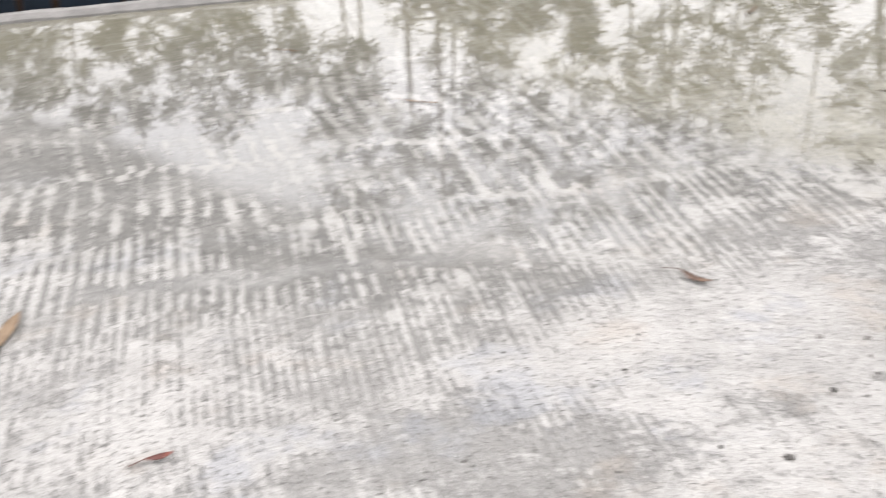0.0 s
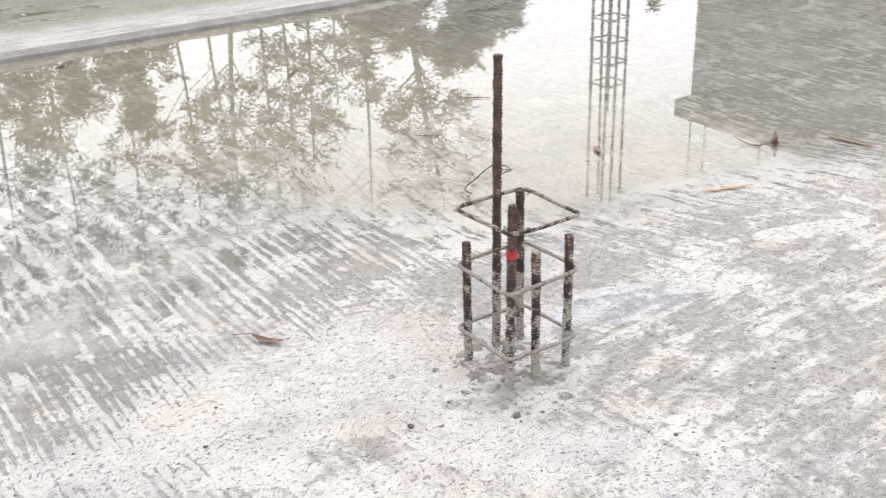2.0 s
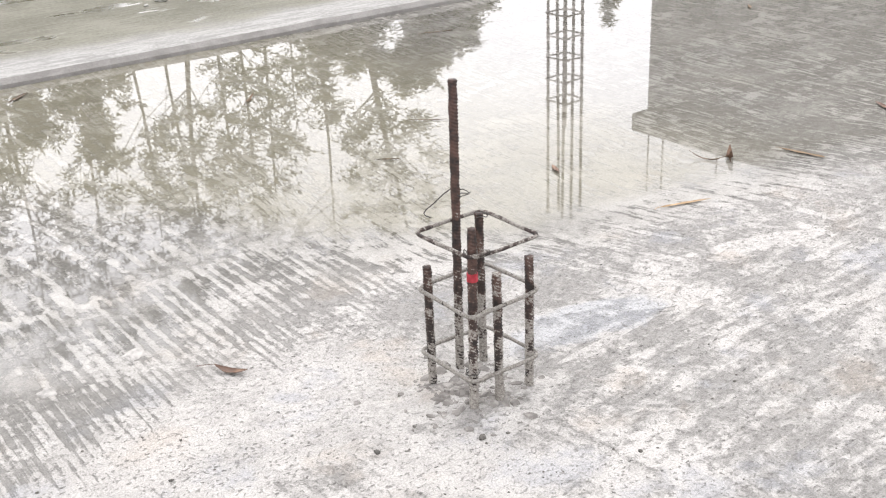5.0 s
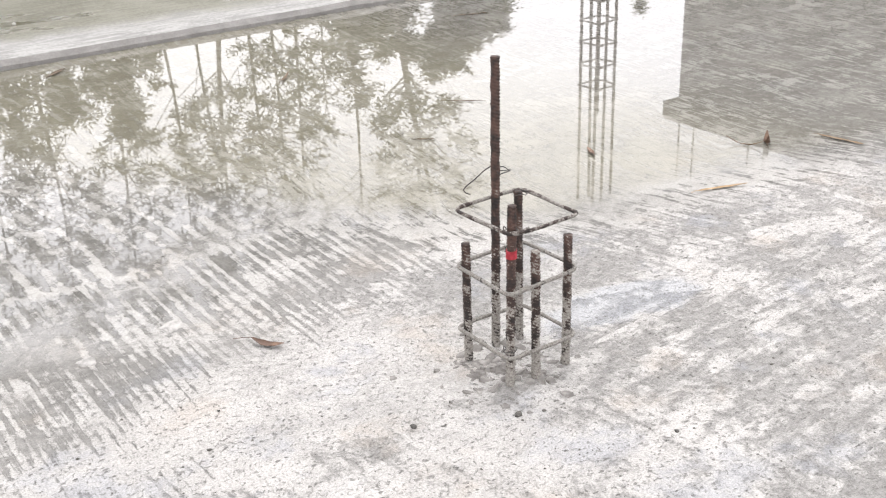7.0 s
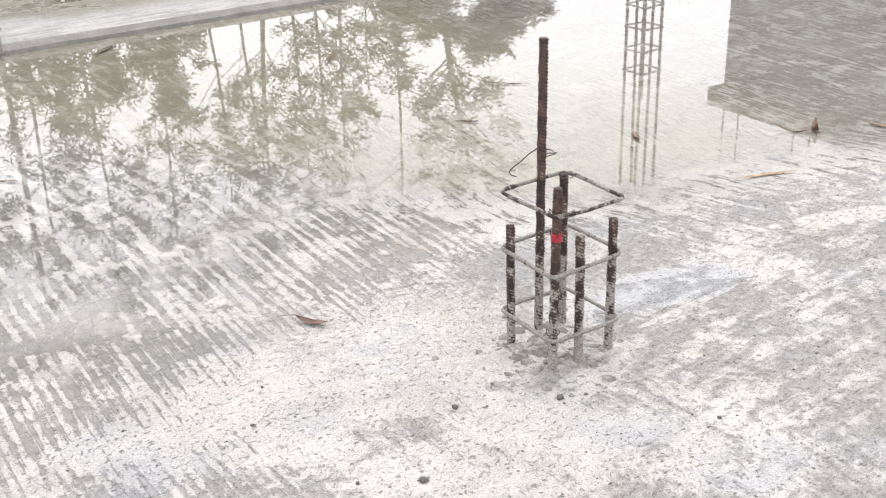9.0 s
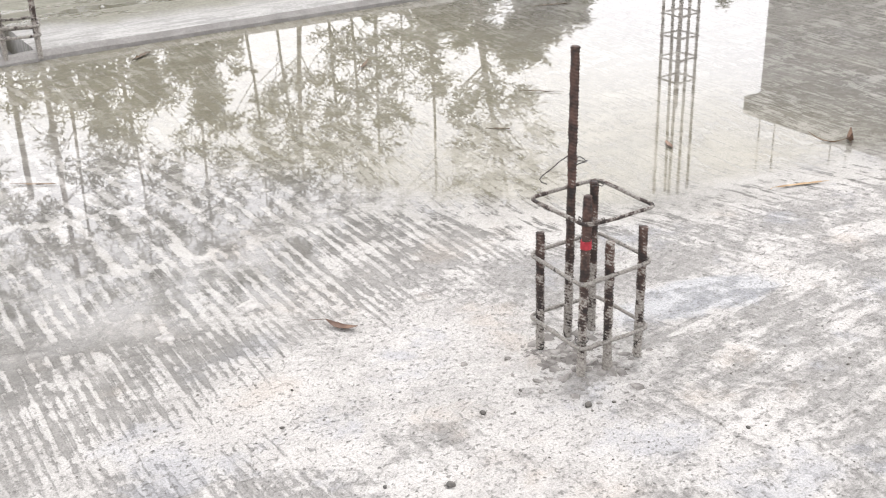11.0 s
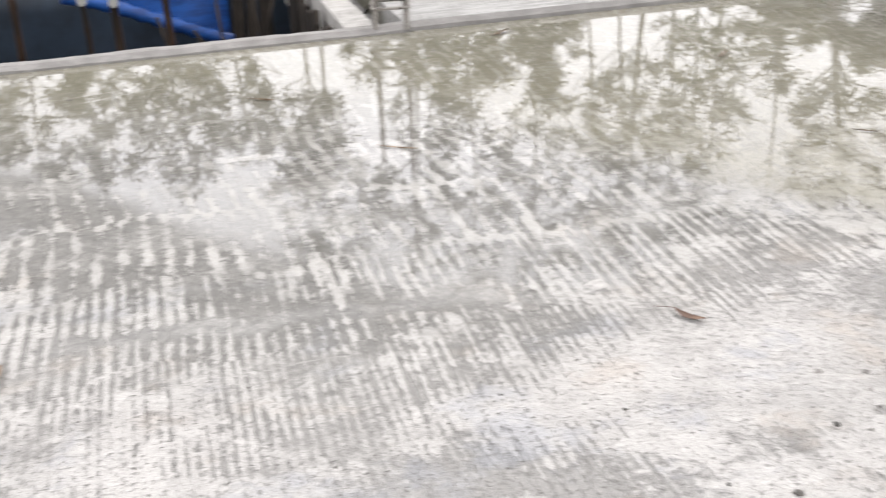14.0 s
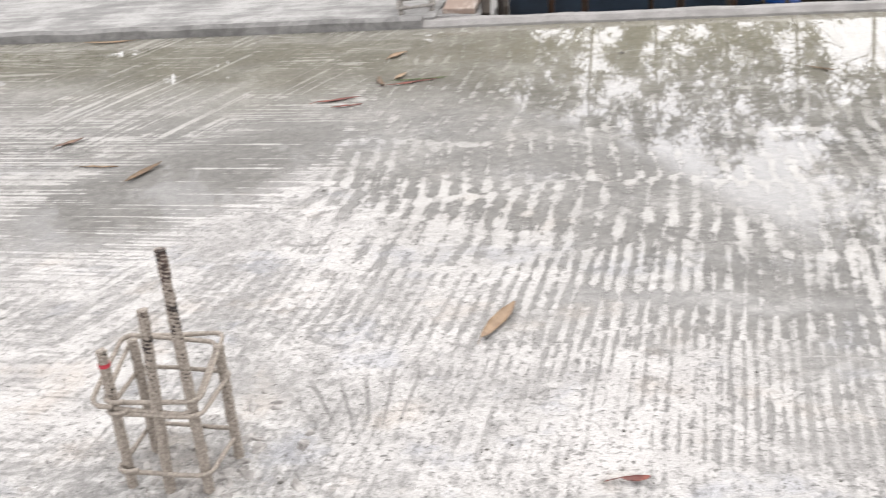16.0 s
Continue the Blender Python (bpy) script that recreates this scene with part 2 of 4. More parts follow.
def laitance_and_gleam(g, f):
    """Where the pale skin of the concrete is left, with some sky reflection painted in: 1 pale, 0 grey body."""
    p, c, x, y = f["p"], f["c"], f["x"], f["y"]
    blot = g.noise(g.mapped(p, 0, (1, 1.15, 1), (5, 2, 0)), 3.4, 7.0, 0.7, 0.7)
    crumb = g.noise(p, 24.0, 7.0, 0.76, 0.6)
    dry = g.fmix(0.36, g.fmix(g.math("MAXIMUM", g.step(x, 0.5, -0.4, 0.3, 0.62), g.step(x, 1.75, 2.4, 0.3, 0.6)), blot, f["tool"]), crumb)
    near = g.fmix(g.step(c, -0.42, 0.02), dry, g.fmix(0.2, g.fmix(0.2, f["tool"], blot), crumb))
    # a trowelled pale apron west of the first cage, a greyer field round it
    ax, ay = g.math("DIVIDE", g.math("SUBTRACT", x, 1.3), 0.75), g.math("DIVIDE", g.math("SUBTRACT", y, 2.4), 0.33)
    apron = g.math("SUBTRACT", 1.0, g.math("ADD", g.math("MULTIPLY", ax, ax), g.math("MULTIPLY", ay, ay)))
    qx, qy = g.math("DIVIDE", g.math("SUBTRACT", x, 1.5), 0.5), g.math("DIVIDE", g.math("SUBTRACT", y, 1.88), 0.3)
    apron = g.math("MAXIMUM", apron, g.math("SUBTRACT", 0.7, g.math("ADD", g.math("MULTIPLY", qx, qx), g.math("MULTIPLY", qy, qy))))
    bias = g.step(apron, -0.5, 0.7, 0.0, 0.075)
    want = g.math("ADD", g.step(c, 0.0, 0.5, 0.482, 0.51), g.step(c, 0.6, 1.6, 0.0, 0.012))
    want = g.math("SUBTRACT", want, bias)
    want = g.math("ADD", want, g.step(g.math("SUBTRACT", f["hollow"], 0.0), -0.3, 0.15, 0.0, 0.1))
    bx, by = g.math("DIVIDE", g.math("SUBTRACT", x, 0.85), 0.55), g.math("DIVIDE", g.math("SUBTRACT", y, 2.12), 0.26)
    bruise = g.math("SUBTRACT", 1.0, g.math("ADD", g.math("MULTIPLY", bx, bx), g.math("MULTIPLY", by, by)))
    want = g.math("ADD", want, g.step(bruise, -0.5, 0.6, 0.0, 0.03))
    cx, cy = g.math("DIVIDE", g.math("ADD", x, 1.3), 0.5), g.math("DIVIDE", g.math("SUBTRACT", y, 2.15), 0.3)
    want = g.math("ADD", want, g.step(g.math("ADD", g.math("MULTIPLY", cx, cx), g.math("MULTIPLY", cy, cy)), 1.5, 0.4, 0.0, 0.04))
    ex, ey = g.math("DIVIDE", g.math("SUBTRACT", x, 2.3), 0.75), g.math("DIVIDE", g.math("SUBTRACT", y, 2.8), 0.42)
    damp = g.math("SUBTRACT", 1.0, g.math("ADD", g.math("MULTIPLY", ex, ex), g.math("MULTIPLY", ey, ey)))
    want = g.math("ADD", want, g.step(damp, -0.4, 0.5, 0.0, 0.012))
    # paler body under the eastern shallows, partly painted in for bright sky reflection
    want = g.math("SUBTRACT", want, g.math("MULTIPLY", f["east"], g.math("MULTIPLY", g.step(c, 0.0, 0.4, 0.0, 0.055), g.math("MULTIPLY", g.step(y, 4.4, 3.7), g.step(x, 4.2, 3.6)))))
    want = g.math("ADD", want, g.math("MULTIPLY", g.step(x, 0.9, -0.3, 0.0, 0.024), g.step(c, -0.2, 0.4)))
    want = g.math("ADD", want, g.math("MULTIPLY", f["west"], g.step(y, 4.8, 5.4, -0.016, 0.02)))
    want = g.math("SUBTRACT", want, g.math("MULTIPLY", around(g, f, -0.5, 3.6, 0.75, 0.6), 0.016))
    for spot in PALE_SPOTS:
        want = g.math("SUBTRACT", want, g.math("MULTIPLY", around(g, f, *spot), 0.11))
    combed = g.math("MULTIPLY", g.math("MULTIPLY", g.step(y, 3.1, 2.95), g.step(y, 2.45, 2.65)), g.math("MULTIPLY", g.step(x, 1.3, 1.0), g.step(x, 0.1, 0.35)))
    want = g.math("ADD", want, g.math("MULTIPLY", combed, 0.022))
    want = g.math("SUBTRACT", want, g.math("MULTIPLY", f["seam"], 0.05))
    want = g.math("ADD", want, g.math("MULTIPLY", f["gutter"], 0.045))
    want = g.math("SUBTRACT", want, g.math("MULTIPLY", g.step(x, 0.35, -0.2, 0.0, 0.022), g.step(y, 3.05, 2.7)))
    soft = g.step(c, -0.5, 0.0, 0.055, 0.022)
    over = g.math("DIVIDE", g.math("SUBTRACT", near, want), soft)
    pale = g.step(over, -1.0, 1.0)
    for a, b, width in SCORES:
        pale = g.math("MAXIMUM", pale, g.math("MULTIPLY", scratch(g, f, a, b, width), 0.85))
    worn = g.noise(g.mapped(p, 0, (1, 1.6, 1), (1, 4, 0)), 1.9, 4.0, 0.62)
    worn = g.math("MULTIPLY", g.step(worn, 0.44, 0.64, 0.1, 0.65), g.math("MULTIPLY", g.step(c, -1.0, -0.5, 0.35, 1.0), g.step(f["hollow"], -0.3, 0.1, 1.0, 0.15)))
    return g.fmix(worn, pale, g.step(g.fmix(0.5, crumb, blot), 0.4, 0.62, 0.25, 0.85)), blot, crumb


def water_film(g, f, pale):
    """How much of a spot lies under a closed film of water, and how far its body is soaked, 0 to 1."""
    w = f["sheet_at"]
    ridge = g.math("MULTIPLY", pale, g.step(w, 0.2, 2.0, 0.72, 0.04))
    inside = g.math("MULTIPLY", g.step(w, -0.12, 0.16), g.math("SUBTRACT", 1.0, ridge))
    soak = g.math("MULTIPLY", g.step(f["c"], -0.25, 0.25), g.math("SUBTRACT", 1.0, g.math("MULTIPLY", pale, g.step(f["c"], 0.0, 0.8, 0.78, 0.15))))
    dip = g.step(g.math("SUBTRACT", f["hollow"], g.math("MULTIPLY", f["tool"], 0.9)), -0.5, -0.15)
    dip = g.math("MULTIPLY", dip, g.math("SUBTRACT", 1.0, g.math("MULTIPLY", pale, 0.8)))
    soak = g.math("MAXIMUM", soak, g.math("MULTIPLY", f["gutter"], 0.6))
    inside = g.math("MAXIMUM", inside, g.math("MULTIPLY", f["gutter"], 0.35))
    return g.math("MAXIMUM", inside, g.math("MULTIPLY", dip, 0.3)), g.math("MAXIMUM", soak, dip)


# ---- materials ----
def make_slab(name, watered):
    m, g, out = material(name)
    f = slab_fields(g)
    p, c, tool = f["p"], f["c"], f["tool"]
    pale, blot, crumb = laitance_and_gleam(g, f)
    film, soak = water_film(g, f, pale)
    fine = g.noise(p, 60.0, 4.0, 0.7)
    grit = g.noise(p, 170.0, 3.0, 0.7)
    grey = g.mix(g.step(crumb, 0.36, 0.62), (0.23, 0.222, 0.211), (0.3, 0.29, 0.276))
    white = g.mix(g.step(blot, 0.38, 0.62), (0.392, 0.379, 0.361), (0.455, 0.441, 0.42))
    col = g.mix(g.math("MULTIPLY", pale, g.step(fine, 0.3, 0.5, 0.72, 1.0)), grey, white)
    # bluish and rusty tints
    tint = g.noise(g.mapped(p, 0, (1, 1, 1), (3, 11, 0)), 2.6, 5.0, 0.65)
    col = g.mix(g.math("MULTIPLY", g.step(tint, 0.55, 0.68), 0.3), col, (0.37, 0.305, 0.24))
    col = g.mix(g.math("MULTIPLY", g.step(tint, 0.46, 0.34), 0.5), col, (0.29, 0.3, 0.325))
    # bluish damp oval by the first cage, its soft sky reflection painted in
    col = g.mix(g.math("MULTIPLY", around(g, f, 2.36, 2.28, 0.3, 0.12, -0.1), 0.75), col, g.mix(pale, (0.285, 0.295, 0.315), (0.37, 0.378, 0.39)))
    # wet body; silt where the water stands, with the trees' olive reflection in its colour
    silt = g.step(c, 0.7, 1.5)
    calm = g.fmix(f["east"], 0.7, 0.62)
    wet = g.mix(g.math("MULTIPLY", pale, g.fmix(g.step(c, 0.8, 1.3), 1.0, calm)), g.mix(g.step(crumb, 0.38, 0.6), (0.105, 0.101, 0.093), (0.15, 0.144, 0.132)), (0.322, 0.311, 0.288))
    mud = g.mix(g.step(blot, 0.35, 0.65), (0.175, 0.16, 0.1), (0.228, 0.212, 0.143))
    wet = g.mix(g.math("MULTIPLY", silt, g.math("MULTIPLY", g.step(f["x"], 3.3, 4.6, 0.6, 0.12), g.step(f["x"], -1.6, -0.4, 0.65, 1.0))), wet, mud)
    col = g.mix(g.math("MULTIPLY", soak, 0.92), col, wet)
    # pits and specks
    jig = g.node("ShaderNodeTexNoise", {"Vector": p, "Scale": 70.0, "Detail": 2.0})
    bent = g.node("ShaderNodeVectorMath", {0: g.mapped(p, 20, (0.8, 1.5, 1)), 1: g.node("ShaderNodeVectorMath", {0: jig.outputs["Color"], "Scale": 0.022}, operation="SCALE").outputs[0]}, operation="ADD")
    v = g.node("ShaderNodeTexVoronoi", {"Vector": bent.outputs[0], "Scale": 48.0})
    pick = g.node("ShaderNodeSeparateColor", {"Color": v.outputs["Color"]})
    pit = g.math("MULTIPLY", g.step(v.outputs["Distance"], 0.3, 0.16), g.step(pick.outputs[0], 0.8, 0.86))
    pit = g.math("MULTIPLY", pit, g.step(soak, 0.6, 0.1))
    fleck = g.math("MULTIPLY", g.step(g.noise(p, 75.0, 3.0, 0.6, 0.8), 0.58, 0.66), g.step(soak, 0.6, 0.1))
    col = g.mix(g.math("MULTIPLY", fleck, 0.65), col, (0.165, 0.158, 0.147))
    col = g.mix(g.math("MULTIPLY", pit, 0.65), col, (0.085, 0.08, 0.072))
    col = g.mix(g.step(grit, 0.42, 0.56, 0.27, 0.0), col, (0.07, 0.068, 0.063))
    # a fan of rake scratches
    sx, sy = g.math("ADD", f["x"], 0.76), g.math("SUBTRACT", f["y"], 2.24)
    ray = g.math("ADD", g.math("ARCTAN2", sx, sy), g.math("MULTIPLY", f["mild"], 0.05))
    far = g.math("SQRT", g.math("ADD", g.math("MULTIPLY", sx, sx), g.math("MULTIPLY", sy, sy)))
    far = g.math("ADD", far, g.math("MULTIPLY", g.math("SUBTRACT", f["mid"], 0.5), 0.3))
    claw = g.math("MULTIPLY", g.step(g.math("SINE", g.math("MULTIPLY", ray, 44.0)), 0.66, 0.95), g.math("MULTIPLY", g.step(far, 0.26, 0.32), g.step(far, 0.56, 0.46)))
    claw = g.math("MULTIPLY", claw, g.math("MULTIPLY", g.step(ray, -0.75, -0.62), g.step(ray, 0.2, 0.1)))
    col = g.mix(g.math("MULTIPLY", claw, 0.55), col, (0.12, 0.115, 0.107))
    height = g.math("ADD", g.math("MULTIPLY", pale, 0.7), g.math("ADD", g.math("MULTIPLY", crumb, 1.5), g.math("ADD", g.math("MULTIPLY", pit, -0.8), g.math("MULTIPLY", fleck, -0.6))))
    body = finish(g, out, col, 0.8, height, 0.9, 0.006, spec=0.3)
    if watered:
        flat = g.node("ShaderNodeNewGeometry").outputs["Normal"]
        g.put(body.inputs["Coat Weight"], film)
        g.put(body.inputs["Coat Roughness"], g.step(c, 0.1, 0.9, 0.03, 0.006))
        g.put(body.inputs["Coat IOR"], 1.42)
        g.put(body.inputs["Coat Normal"], flat)
        g.put(body.inputs["Specular IOR Level"], g.fmix(film, 0.3, 0.0))
    return m


def make_concrete(name, lo, hi, scale=4.0, wet=0.0):
    m, g, out = material(name)
    p = place(g)
    n = g.noise(p, scale, 6.0, 0.65, 0.3)
    streak = g.noise(g.mapped(p, 12, (2, 14, 2)), 1.0, 4.0, 0.6)
    fine = g.noise(p, scale * 14, 4.0, 0.7)
    col = g.mix(g.step(g.fmix(0.4, n, streak), 0.38, 0.6), lo, hi)
    col = g.mix(g.step(fine, 0.35, 0.6, 0.3, 0.0), col, tuple(v * 0.55 for v in lo))
    r = 0.88 if not wet else g.step(n, 0.4, 0.55, 0.12, 0.5)
    finish(g, out, col, r, g.fmix(0.5, n, fine), 0.5, 0.006, spec=0.3)
    return m


def make_damp_slab(name):
    """A slab one step up: pale and broomed along its edge, soaked further back, where the trees' olive reflection is
    put into the colour, with thin pools.
    """
    m, g, out = material(name)
    p = place(g)
    y = g.node("ShaderNodeSeparateXYZ", {"Vector": p}).outputs[1]
    big = g.noise(p, 1.1, 5.0, 0.6, 0.4)
    broom = g.noise(g.mapped(p, 14, (3.5, 24, 2)), 1.0, 6.0, 0.7, 0.7)
    fine = g.noise(p, 40.0, 4.0, 0.7)
    damp = g.step(g.math("ADD", y, g.math("MULTIPLY", g.math("SUBTRACT", g.fmix(0.4, big, broom), 0.5), 1.6)), 6.75, 7.15)
    pale = g.step(g.fmix(0.35, broom, fine), 0.42, 0.58)
    dry = g.mix(pale, (0.2, 0.196, 0.188), (0.31, 0.305, 0.293))
    wet = g.mix(g.step(g.fmix(0.35, g.fmix(0.5, big, broom), fine), 0.42, 0.58), (0.075, 0.071, 0.048), (0.155, 0.15, 0.118))
    pool = g.math("MULTIPLY", damp, g.step(g.noise(g.mapped(p, 0, (0.5, 1.3, 1), (7, 3, 0)), 2.2, 4.0, 0.6), 0.55, 0.6))
    finish(g, out, g.mix(damp, dry, wet), g.fmix(pool, g.fmix(damp, 0.88, 0.62), 0.12), g.fmix(0.5, broom, fine), g.fmix(pool, 0.5, 0.03), 0.005, spec=0.35)
    return m


def make_rebar(name, cement, dusty=1.0, warm=1.0, rib_shade=0.2):
    m, g, out = material(name)
    p = place(g)
    z = g.node("ShaderNodeSeparateXYZ", {"Vector": p}).outputs[2]
    n = g.noise(p, 27.0, 5.0, 0.68)
    n2 = g.noise(p, 160.0, 3.0, 0.7)
    rust = g.mix(g.step(n, 0.35, 0.65), (0.012, 0.009, 0.0075), (0.075, 0.04, 0.03))
    crust = g.mix(g.step(n2, 0.3, 0.7), (0.13 * dusty, 0.118 * dusty * warm, 0.103 * dusty * warm ** 2), (0.3 * dusty, 0.282 * dusty * warm, 0.255 * dusty * warm ** 2))
    level = g.math("SUBTRACT", cement, g.math("MULTIPLY", z, 1.15))
    # rib shading put into the colour: more crust on crests, more rust in grooves
    worn = g.step(g.node("ShaderNodeNewGeometry").outputs["Pointiness"], 0.47, 0.6, -rib_shade, rib_shade)
    blotch = g.fmix(0.2, n, n2)
    k = g.step(g.math("ADD", g.math("ADD", level, worn), g.math("MULTIPLY", g.math("SUBTRACT", blotch, 0.5), 2.3)), -0.08, 0.08)
    finish(g, out, g.mix(k, rust, crust), 0.8, g.fmix(0.5, n, n2), 0.7, 0.002)
    return m


def make_plain(name, lo, hi, scale=20.0, rough=0.7, stretch=(1, 1, 1), depth=0.002, spec=0.4):
    m, g, out = material(name)
    p = g.node("ShaderNodeTexCoord").outputs["Object"]
    n = g.noise(g.mapped(p, 0, stretch), scale, 5.0, 0.65, 0.3)
    r = g.node("ShaderNodeObjectInfo").outputs["Random"]
    col = g.mix(g.step(g.math("ADD", n, g.math("MULTIPLY", g.math("SUBTRACT", r, 0.5), 0.2)), 0.35, 0.65), lo, hi)
    finish(g, out, col, rough, n, 0.4, depth, spec=spec)
    return m


def make_leaves(name, lo, hi):
    m, g, out = material(name)
    r = g.node("ShaderNodeNewGeometry").outputs["Random Per Island"]
    col = g.mix(r, lo, hi)
    d = g.node("ShaderNodeBsdfDiffuse", {"Color": col})
    t = g.node("ShaderNodeBsdfTranslucent", {"Color": col})
    mx = g.node("ShaderNodeMixShader", {0: 0.5, 1: d.outputs[0], 2: t.outputs[0]})
    g.put(out.inputs[0], mx.outputs[0])
    return m


MAT_SLAB = make_slab("worn_concrete", False)
MAT_WATER = make_slab("concrete_under_rain_water", True)
MAT_UPPER = make_concrete("upper_slab_concrete", (0.14, 0.136, 0.13), (0.285, 0.279, 0.267), 3.0)
MAT_UPPER_WET = make_damp_slab("upper_slab_damp_concrete")
MAT_KERB = make_concrete("kerb_concrete", (0.25, 0.24, 0.225), (0.37, 0.358, 0.338), 9.0)
MAT_KERB_DARK = make_concrete("dark_slab_edge", (0.105, 0.102, 0.097), (0.21, 0.205, 0.195), 11.0)
MAT_BEAM = make_concrete("beam_concrete", (0.175, 0.167, 0.158), (0.245, 0.236, 0.224), 7.0)
MAT_WALL = make_concrete("bare_plaster", (0.19, 0.184, 0.17), (0.28, 0.272, 0.252), 1.2)
MAT_REBAR = make_rebar("rusty_ribbed_steel", 0.21, rib_shade=0.14)
MAT_REBAR_PALE = make_rebar("cement_caked_steel", 0.62, 0.95, 0.93)
MAT_REBAR_DARK = make_rebar("dark_rusty_steel", 0.02)
MAT_STIRRUP = make_rebar("cement_caked_stirrup", 0.5, 0.8, rib_shade=0.06)
MAT_RED = make_plain("red_paint", (0.2, 0.012, 0.018), (0.33, 0.025, 0.04), 60.0, 0.6)
MAT_WIRE = make_plain("tie_wire", (0.020, 0.018, 0.017), (0.066, 0.059, 0.053), 50.0, 0.6)
MAT_DRYLEAF = make_plain("dry_leaf", (0.08, 0.044, 0.029), (0.18, 0.112, 0.074), 22.0, 0.6)
MAT_REDLEAF = make_plain("red_brown_leaf", (0.085, 0.024, 0.018), (0.19, 0.06, 0.042), 30.0, 0.55)
MAT_TANLEAF = make_plain("tan_leaf", (0.145, 0.092, 0.052), (0.225, 0.155, 0.094), 25.0, 0.6)
MAT_STRAW = make_plain("straw_leaf", (0.24, 0.155, 0.08), (0.4, 0.28, 0.16), 25.0, 0.6)
MAT_DARKLEAF = make_plain("olive_brown_leaf", (0.045, 0.027, 0.013), (0.12, 0.072, 0.033), 30.0, 0.55)
MAT_GREENLEAF = make_plain("green_leaf", (0.033, 0.053, 0.013), (0.086, 0.106, 0.030), 25.0, 0.5)
MAT_STONE = make_plain("grey_pebble", (0.059, 0.056, 0.051), (0.132, 0.122, 0.109), 60.0, 0.85)
MAT_CRUMB = make_plain("mortar_crumb", (0.15, 0.14, 0.13), (0.33, 0.315, 0.295), 26.0, 0.9)
MAT_PAT = make_plain("pale_mortar", (0.2, 0.194, 0.184), (0.36, 0.348, 0.33), 30.0, 0.85)
# timber round the opening: the shade there is put into its colour
MAT_SHADED_WOOD = make_plain("weathered_timber_in_shade", (0.01, 0.008, 0.007), (0.045, 0.037, 0.03), 6.0, 0.9, (9, 9, 0.7), spec=0.2)
MAT_BOARD = make_plain("cement_smeared_board", (0.2, 0.15, 0.12), (0.4, 0.36, 0.32), 7.0, 0.9, (2, 2, 0.9), 0.006)
# bamboo darkened in its colour to stand for the opening's shade
MAT_SHADED_BAMBOO = make_plain("old_bamboo_in_shade", (0.009, 0.006, 0.004), (0.035, 0.018, 0.01), 5.0, 0.7, (6, 6, 0.8), spec=0.2)
MAT_NAVY = make_plain("navy_tarpaulin", (0.005, 0.01, 0.018), (0.012, 0.024, 0.042), 3.0, 0.6)
MAT_BLUE = make_plain("blue_tarpaulin", (0.003, 0.03, 0.14), (0.007, 0.066, 0.27), 2.5, 0.5, (1, 1, 5))
MAT_CLOTH = make_plain("off_white_rag", (0.277, 0.271, 0.251), (0.363, 0.356, 0.330), 20.0, 0.9)
MAT_BARK = make_plain("tree_bark", (0.075, 0.066, 0.052), (0.17, 0.15, 0.12), 3.0, 0.9, (4, 4, 0.6), 0.02)
MAT_LEAF_A = make_leaves("olive_foliage", (0.09, 0.086, 0.03), (0.17, 0.162, 0.066))
MAT_LEAF_B = make_leaves("dull_green_foliage", (0.08, 0.082, 0.032), (0.152, 0.152, 0.068))
MAT_EARTH = make_concrete("bare_earth", (0.09, 0.075, 0.05), (0.16, 0.135, 0.09), 0.7)


# ---- mesh helpers ----
def link_mesh(name, bm, mat, smooth=False):
    me = bpy.data.meshes.new(name)
    bm.normal_update()
    bm.to_mesh(me)
    bm.free()
    me.materials.append(mat)
    if smooth:
        for poly in me.polygons:
            poly.use_smooth = True
    return new(name, me)


def part(name, bm, mat, parent, label="", smooth=False):
    ob = link_mesh(name, bm, mat, smooth)
    ob.parent = parent
    if label:
        ob["label"] = label
    return ob


def empty(name, where=(0, 0, 0), turn=0.0):
    ob = new(name)
    ob.empty_display_size = 0.1
    ob.matrix_world = pose(*where, 0, 0, turn)
    return ob


def box(bm, x0, x1, y0, y1, z0, z1, bevel=0.0):
    r = bmesh.ops.create_cube(bm, size=1.0)
    bmesh.ops.scale(bm, vec=(x1 - x0, y1 - y0, z1 - z0), verts=r["verts"])
    bmesh.ops.translate(bm, vec=((x0 + x1) / 2, (y0 + y1) / 2, (z0 + z1) / 2), verts=r["verts"])
    if bevel:
        es = {e for v in r["verts"] for e in v.link_edges}
        bmesh.ops.bevel(bm, geom=list(es), offset=bevel, segments=2, affect="EDGES")
    return bm


def tube(bm, pts, radii, sides=8, cap=True):
    """A tube along points, with a radius for each."""
    pts = [Vector(p) for p in pts]
    if isinstance(radii, (int, float)):
        radii = [radii] * len(pts)
    rings, ref = [], None
    for i, p in enumerate(pts):
        d = (pts[min(i + 1, len(pts) - 1)] - pts[max(i - 1, 0)]).normalized()
        if ref is None:
            ref = d.orthogonal().normalized()
        ref = (ref - d * ref.dot(d)).normalized()
        side = d.cross(ref)
        rings.append([bm.verts.new(p + radii[i] * (math.cos(a) * ref + math.sin(a) * side)) for a in (2 * math.pi * k / sides for k in range(sides))])
    for a, b in zip(rings, rings[1:]):
        for k in range(sides):
            bm.faces.new((a[k], a[(k + 1) % sides], b[(k + 1) % sides], b[k]))
    if cap:
        bm.faces.new(rings[0][::-1])
        bm.faces.new(rings[-1])
    return bm


